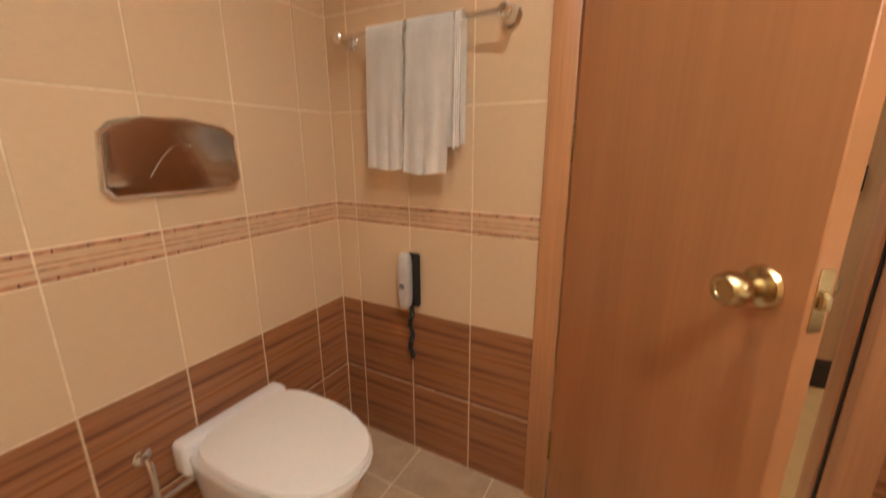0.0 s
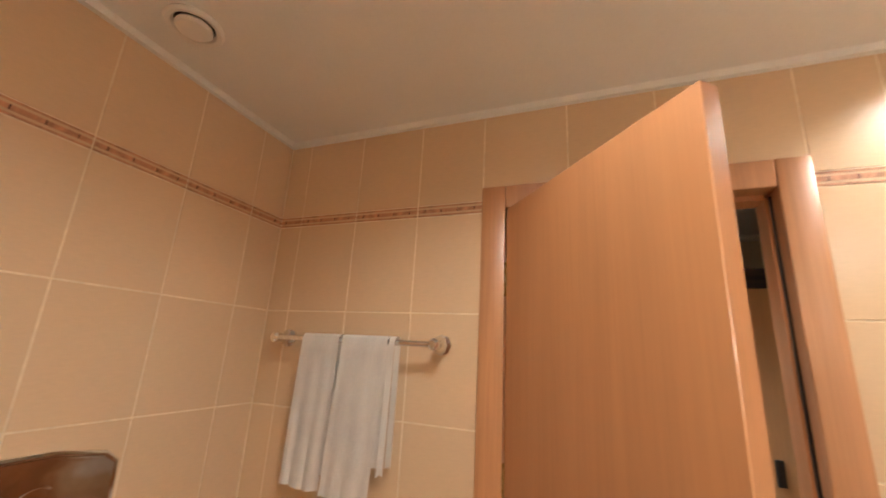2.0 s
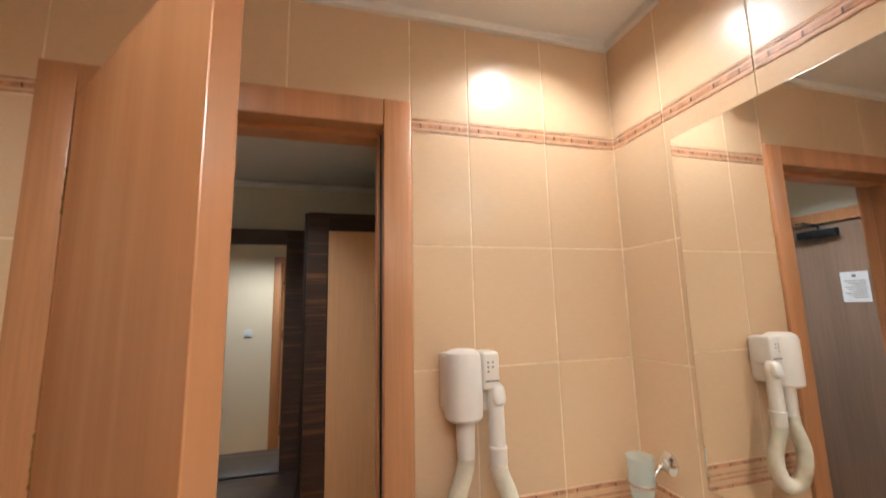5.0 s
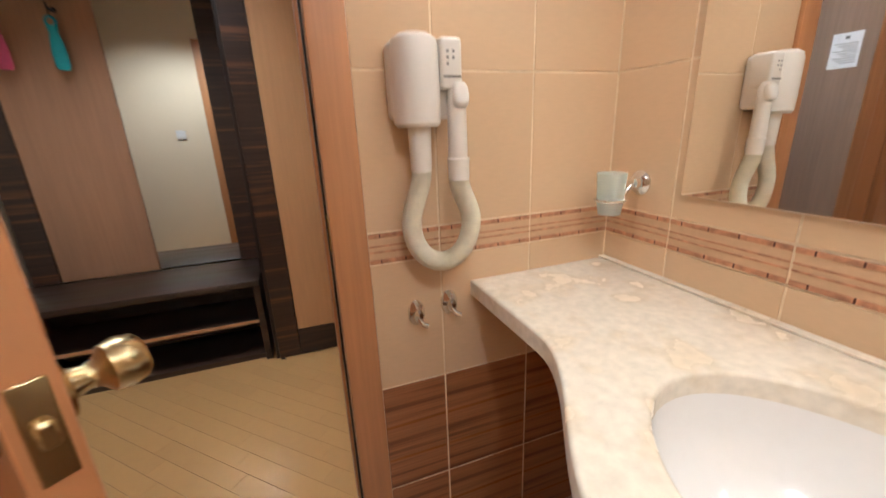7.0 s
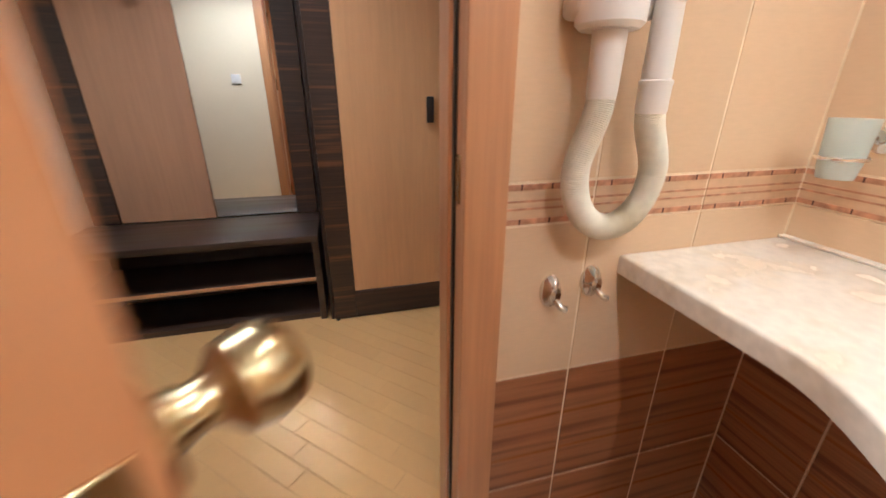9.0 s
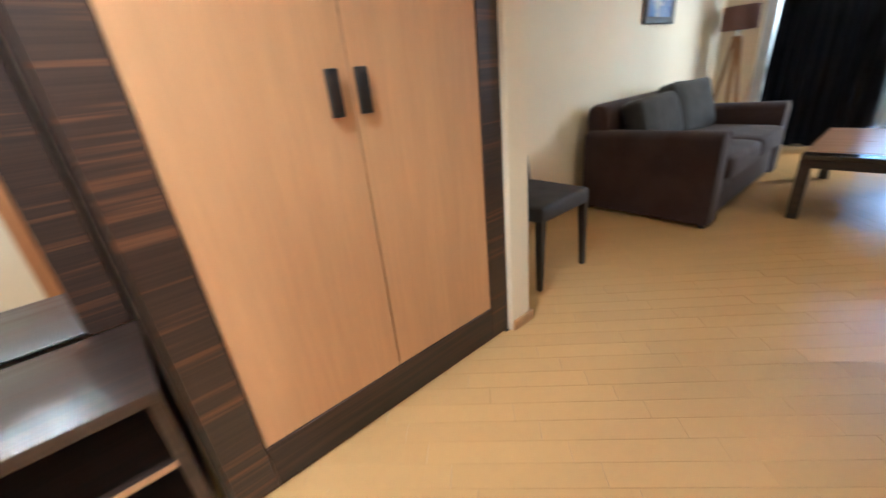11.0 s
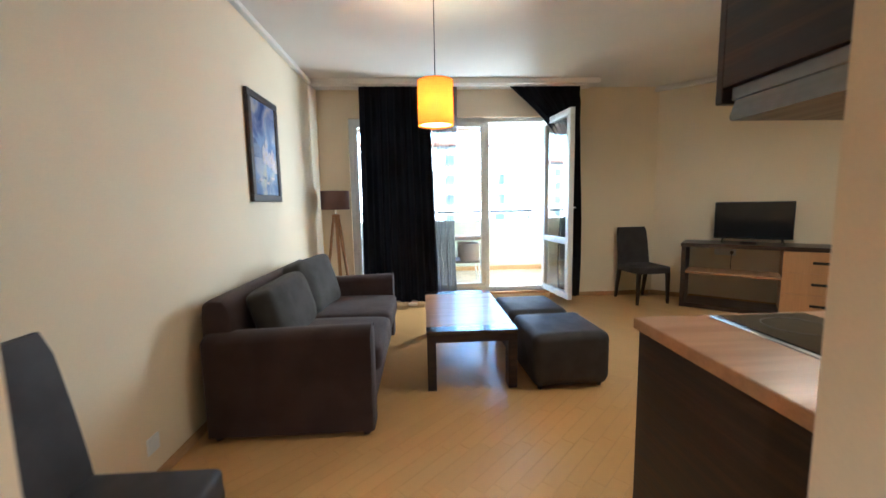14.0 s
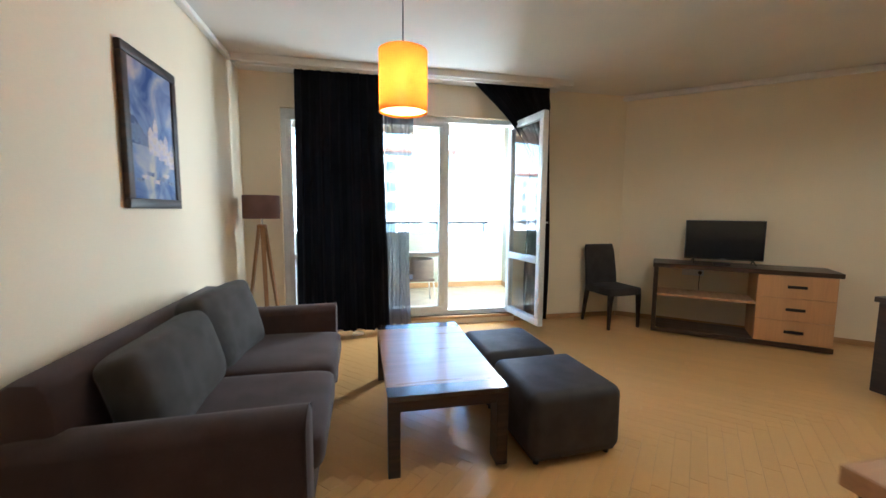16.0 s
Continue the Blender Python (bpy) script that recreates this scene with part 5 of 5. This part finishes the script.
def swag(z):
    k = max(0.0, min(1.0, (z - 1.95) / 0.80))
    return -1.02 + 0.66 * k ** 1.6 + 0.02 * math.sin(z * 3)


curtain("curtain", swag, lambda z: -1.285 - 0.02 * math.sin(z * 2.2) + 0.02 * (z > 2.6), 7.14, 0.05, 2.765, 6.0, 0.022, M_CURTAIN, "navy-black curtain drawn aside over the open door", seed=2.1)
curtain("sheer_curtain", lambda z: 0.62, lambda z: 0.335 + 0.03 * math.sin(z * 1.7), 7.20, 0.06, 2.765, 7.0, 0.018, M_SHEER, "translucent grey voile curtain", thick=0.0, seed=1.2)
cw = thing("curtain_weight", (7.11, 0.93, 0.0), "crumpled white curtain hem lining on the floor", "curtain hem")
part("cloth", pillow(bmesh.new(), 0.03, 0.06, 0.022, Matrix.Translation((7.09, 0.93, 0.022)), 0.7, 0.6, 20, 0.012), M_TOWEL, cw)

# balcony
BX = 9.30
solid("balcony_floor", B(WX + 0.22, BX + 0.15, -1.70, 3.2, -0.10, 0.06), M_BALFLOOR, "tiled balcony floor", "balcony floor")
solid("balcony_parapet", B(BX, BX + 0.15, -1.70, 3.2, 0.06, 0.99), M_BALCONY, "pale rendered balcony parapet", "parapet")
solid("balcony_wall_south", B(WX + 0.22, BX + 0.15, -1.70, -1.52, 0.06, CEIL), M_BALCONY, "pale rendered balcony side wall", "wall")
solid("balcony_wall_north", B(WX + 0.22, BX + 0.15, 3.2, 3.35, -0.1, CEIL), M_BALCONY, "pale rendered balcony side wall", "wall")
solid("balcony_ceiling", B(WX + 0.25, BX + 0.15, -1.70, 3.35, CEIL, CEIL + 0.15), M_BALCONY, "pale rendered balcony ceiling", "ceiling")
solid("facade_wall", B(WX + 0.02, WX + 0.22, NY + 0.15, 3.35, -0.1, CEIL + 0.1), M_BALCONY, "pale rendered outside wall", "wall")
arch = []
for i in range(11):
    a = math.pi / 2 * i / 10
    arch.append((-1.52 + 0.35 - 0.10 * math.cos(a) - 0.0, 2.28 + 0.32 * math.sin(a)))
bm = bmesh.new()
loop = [(-1.52, 1.0), (-1.27, 1.0)] + arch + [(3.2, 2.60), (3.2, CEIL), (-1.52, CEIL)]
rings(bm, [[(x, y, z) for y, z in loop] for x in (BX + 0.002, BX + 0.148)])
solid("balcony_arch", bm, M_PINKARCH, "pink rendered arch over the balcony opening", "arch")
bsk = bmesh.new()
box(bsk, BX - 0.012, BX, -1.52, 3.2, 0.06, 0.14)
box(bsk, WX + 0.22, BX - 0.012, -1.52, -1.508, 0.06, 0.14)
solid("trim_balcony", bsk, M_SKIRT, "tiled skirting round the balcony floor", "trim")
br = thing("balcony_rail", (BX + 0.07, 0.8, 0.99), "dark metal handrail on the parapet", "handrail")
part("rail", tube(bmesh.new(), [(BX + 0.07, -1.26, 1.15), (BX + 0.07, 0.8, 1.15), (BX + 0.07, 3.1, 1.15)], 0.018, 10), M_LEG, br)
for y in (-1.20, 0.1, 1.4, 2.7):
    part("post", tube(bmesh.new(), [(BX + 0.07, y, 0.985), (BX + 0.07, y, 1.15)], 0.012, 8), M_LEG, br)
wc = thing("balcony_chair", (8.2, 0.12, 0.06), "brown wicker balcony armchair with thin legs", "balcony chair")
part("seat", B(7.98, 8.42, -0.08, 0.36, 0.40, 0.44, bevel=0.012), M_WICKER, wc)
lo = []
for z in (0.44, 0.52, 0.60, 0.69):
    lo.append([(8.20 + 0.24 * math.cos(a) * f, 0.14 + 0.24 * math.sin(a) * f, z) for f, rng in ((1.0, range(0, 13)), (0.92, range(12, -1, -1))) for a in (radians(-200 + 220 * k / 12) for k in rng)])
part("backrest", rings(bmesh.new(), lo), M_WICKER, wc)
for x, y in ((8.0, -0.06), (8.4, -0.06), (8.0, 0.34), (8.4, 0.34)):
    part("leg", tube(bmesh.new(), [(x + (0.02 if x > 8.2 else -0.02), y + (0.03 if y > 0.1 else -0.03), 0.06), (x, y, 0.41)], 0.011, 8), M_SILVER, wc)


# ---- distance ----
solid("ground", B(-300, 500, -400, 400, -9.3, -9.0), M_GROUND, "street and yard level far below the balcony", "ground")


def block(x, y, w, d, floors, cols, label, step=3.0, balconies=False):
    """An apartment house that faces the balcony."""
    h = thing("apartment_building", (x + d / 2, y, -9), label, "building", "buildings across the street")
    top = -9 + floors * step + 1
    part("wall", B(x, x + d, y - w / 2, y + w / 2, -9, top), M_RENDER, h, smooth=False)
    part("roof", B(x - 0.5, x + d + 0.5, y - w / 2 - 0.5, y + w / 2 + 0.5, top, top + 0.5), M_ROOF, h, smooth=False)
    for f in range(floors):
        for c in range(cols):
            yy, zz = y - w / 2 + w * (c + 0.5) / cols, -9 + f * step + 1.1
            wn_ = part("window", B(x - 0.03, x + 0.1, yy - 0.7, yy + 0.7, zz, zz + 1.5), M_FACADEWIN, h, smooth=False)
            part("sill", B(x - 0.15, x, yy - 0.8, yy + 0.8, zz - 0.1, zz), M_RENDER, wn_, smooth=False)
            if balconies:
                part("balcony", B(x - 1.1, x - 0.03, yy - 1.1, yy + 1.1, zz - 1.05, zz - 0.15), M_RENDER, h, smooth=False)


block(62, 4, 34, 14, 6, 9, "white rendered apartment building with rows of windows")
block(48, -22, 16, 12, 7, 5, "pale apartment building with stacked balconies", balconies=True)
block(80, 45, 40, 14, 6, 10, "white rendered apartment building farther off")


# ---- tiles of the bathroom ----
def tile_box(w, h, t=0.0015, g=0.0023, c=0.0006):
    """A tile of w by h in its own x and z, its face at y = -t, with a small chamfer."""
    bm = bmesh.new()
    a, b = w / 2 - g, h / 2 - g
    lo = [[(-a, 0, -b), (a, 0, -b), (a, 0, b), (-a, 0, b)], [(-a, -t + c, -b), (a, -t + c, -b), (a, -t + c, b), (-a, -t + c, b)],
          [(-a + c, -t, -b + c), (a - c, -t, -b + c), (a - c, -t, b - c), (-a + c, -t, b - c)]]
    return rings(bm, lo)


MESHES = {}


def piece(name, key, build, materials, parent, m):
    if key not in MESHES:
        me = bpy.data.meshes.new(name)
        bm = build()
        bm.to_mesh(me)
        bm.free()
        for q in materials:
            me.materials.append(q)
        MESHES[key] = me
    ob = new(name, MESHES[key])
    ob.parent = parent
    ob.matrix_basis = m
    return ob


def band(w, h, dots):
    """A border tile: a striped strip with raised red-brown lines and dark dots."""
    bm = tile_box(w, h)
    lines = ((-0.40, 0.13, 1), (0.40, 0.13, 1), (-0.10, 0.05, 0), (0.08, 0.05, 0)) if h > 0.05 else ((0.0, 0.30, 1), (-0.40, 0.12, 0), (0.40, 0.12, 0))
    a = w / 2 - 0.0023
    for c, s, dotted in lines:
        n0 = len(bm.faces)
        box(bm, -a, a, -0.0030, -0.001, (c - s / 2) * h, (c + s / 2) * h)
        bm.faces.ensure_lookup_table()
        for f in bm.faces[n0:]:
            f.material_index = 1
        if dotted:
            for k in range(dots):
                x = -w / 2 + w * (k + 0.5) / dots
                n0 = len(bm.faces)
                box(bm, x - 0.0016, x + 0.0016, -0.0036, -0.001, (c - s / 2) * h, (c + s / 2) * h)
                bm.faces.ensure_lookup_table()
                for f in bm.faces[n0:]:
                    f.material_index = 2
    return bm


ROWS = ((0.0, 0.300, "b"), (0.300, 0.625, "b"), (0.625, 0.957, "c"), (0.957, 1.033, "l"), (1.033, 1.369, "c"), (1.369, 1.697, "c"), (1.697, 2.022, "c"), (2.022, 2.062, "u"), (2.062, BCEIL, "c"))


def tile_wall(parent, cuts, place, hole=None):
    """Lays the rows of tiles between the cuts; place(u, z) gives a tile's pose."""
    for u0, u1 in zip(cuts, cuts[1:]):
        for z0, z1, k in ROWS:
            if hole and u0 >= hole[0] - 1e-6 and u1 <= hole[1] + 1e-6:
                if z1 <= hole[2]:
                    continue
                if z0 < hole[2]:
                    z0, k = hole[2], "c"
            w, h = round(u1 - u0, 4), round(z1 - z0, 4)
            if w < 0.008 or h < 0.008:
                continue
            m = place((u0 + u1) / 2, (z0 + z1) / 2)
            if k in "lu":
                piece("border_tile", ("band", w, h), lambda: band(w, h, max(1, round(w / 0.062))), (M_BAND, M_BANDRED, M_DOT), parent, m)
            else:
                piece("tile", (k, w, h), lambda: tile_box(w, h), (M_BROWN if k == "b" else M_CREAM,), parent, m)


tile_wall(wall_bath_north, [0.0, 0.10, 0.35, 0.60, 0.832, 1.10, 1.35, 1.678, 1.85, 2.10, 2.3495], lambda u, z: pose(u, 0.0015, z), (0.832, 1.678, 2.104))
tile_wall(wall_bath_west, [-1.90, -1.65, -1.40, -1.15, -0.90, -0.65, -0.40, -0.15, 0.0], lambda u, z: pose(-0.0015, u, z, 0, 0, 90))
tile_wall(wall_bath_east, [-1.70, -1.45, -1.20, -0.95, -0.70, -0.45, -0.20, 0.0], lambda u, z: pose(2.3515, u, z, 0, 0, -90))
for i in range(8):
    for j in range(7):
        x0, x1, y0, y1 = max(0.0, 0.05 + (i - 1) * 0.33), min(2.35, 0.05 + i * 0.33), max(-1.95, -(j + 1) * 0.33 + 0.12), min(0.0, -j * 0.33 + 0.12)
        if x1 - x0 > 0.02 and y1 - y0 > 0.02:
            w, h = round(x1 - x0, 4), round(y1 - y0, 4)
            piece("floor_tile", ("f", w, h), lambda: tile_box(w, h), (M_FLOORTILE,), floor_bath, pose((x0 + x1) / 2, (y0 + y1) / 2, 0.0025, -90, 0, 0))

# ---- slanting plank floor of hall and living room ----
floor = solid("floor", B(-0.12, WX + 0.1, -5.7, NY + 0.05, -0.14, -0.0075), M_JOINT, "honey-coloured laminate floor of narrow slanting planks", "floor")
PL, PW, R2 = 0.4560, 0.0806, math.sqrt(0.5)
SEAM_U, SEAM_V, STEP_V = 3.587, -3.150, -1.703


def plank_box(length, t=0.0075, g=0.0006):
    return B(-length / 2 + g, length / 2 - g, -PW / 2 + g, PW / 2 - g, 0, t)


# two fields of slanting planks that meet in a stepped seam; the ends step from row to row
spots = []


def lay(u, v, length, angle):
    x, y = (u - v) * R2, (u + v) * R2
    cut = ((y - NY - 0.13) / R2 + (length + PW) / 2)
    if cut > 0:
        x, y, length = x - math.copysign(cut / 2 * R2, angle), y - cut / 2 * R2, round(length - cut, 3)
    if length < 0.02 or x < 0.02 or x > WX + 0.03 or y < -5.6 or (x < 2.85 and y < -0.10):
        return
    rel = Vector((x, y, 0)) - D0
    if DIAG.x * rel.y - DIAG.y * rel.x > 0.25:
        return
    spots.append((x, y, length, angle))


for k in range(-100, 60):
    u, start = SEAM_U + (k + 0.5) * PW, SEAM_V + k * PW
    first = STEP_V + (k + 17) * PW
    ends = [start] + [first + q * PL for q in range(-40, 40) if first + q * PL > start + 0.03]
    for a, b in zip(ends, ends[1:]):
        lay(u, (a + b) / 2, round(b - a, 4), -45)
    for q in range(20):
        lay(SEAM_U + (k + 1) * PW + (q + 0.5) * PL, SEAM_V + (k + 0.5) * PW, PL, 45)
near = sorted(spots, key=lambda s: abs(s[0] - 3.6) * 0.8 + abs(s[1] - 0.55) * 1.2)
for x, y, n, a in near[:300]:
    piece("plank", ("plank", n), lambda: plank_box(n), (M_PLANK,), floor, pose(x, y, -0.0075, 0, 0, a))
vs, fs = [], []
for x, y, n, a in near[300:]:
    proto = plank_box(n)
    proto.verts.index_update()
    m, o = pose(x, y, -0.0075, 0, 0, a), len(vs)
    vs += [tuple(m @ v.co) for v in proto.verts]
    fs += [[o + v.index for v in f.verts] for f in proto.faces]
    proto.free()
M_PLANKS = M_PLANK.copy()
rest = bpy.data.meshes.new("planks")
rest.from_pydata(vs, [], fs)
rest.materials.append(M_PLANKS)
tagged(new("planks", rest), kind="stuff").parent = floor
for nd in [q for q in M_PLANKS.node_tree.nodes if q.type == "OBJECT_INFO"]:
    geo = M_PLANKS.node_tree.nodes.new("ShaderNodeNewGeometry")
    for lk in list(nd.outputs["Random"].links):
        M_PLANKS.node_tree.links.new(geo.outputs["Random Per Island"], lk.to_socket)
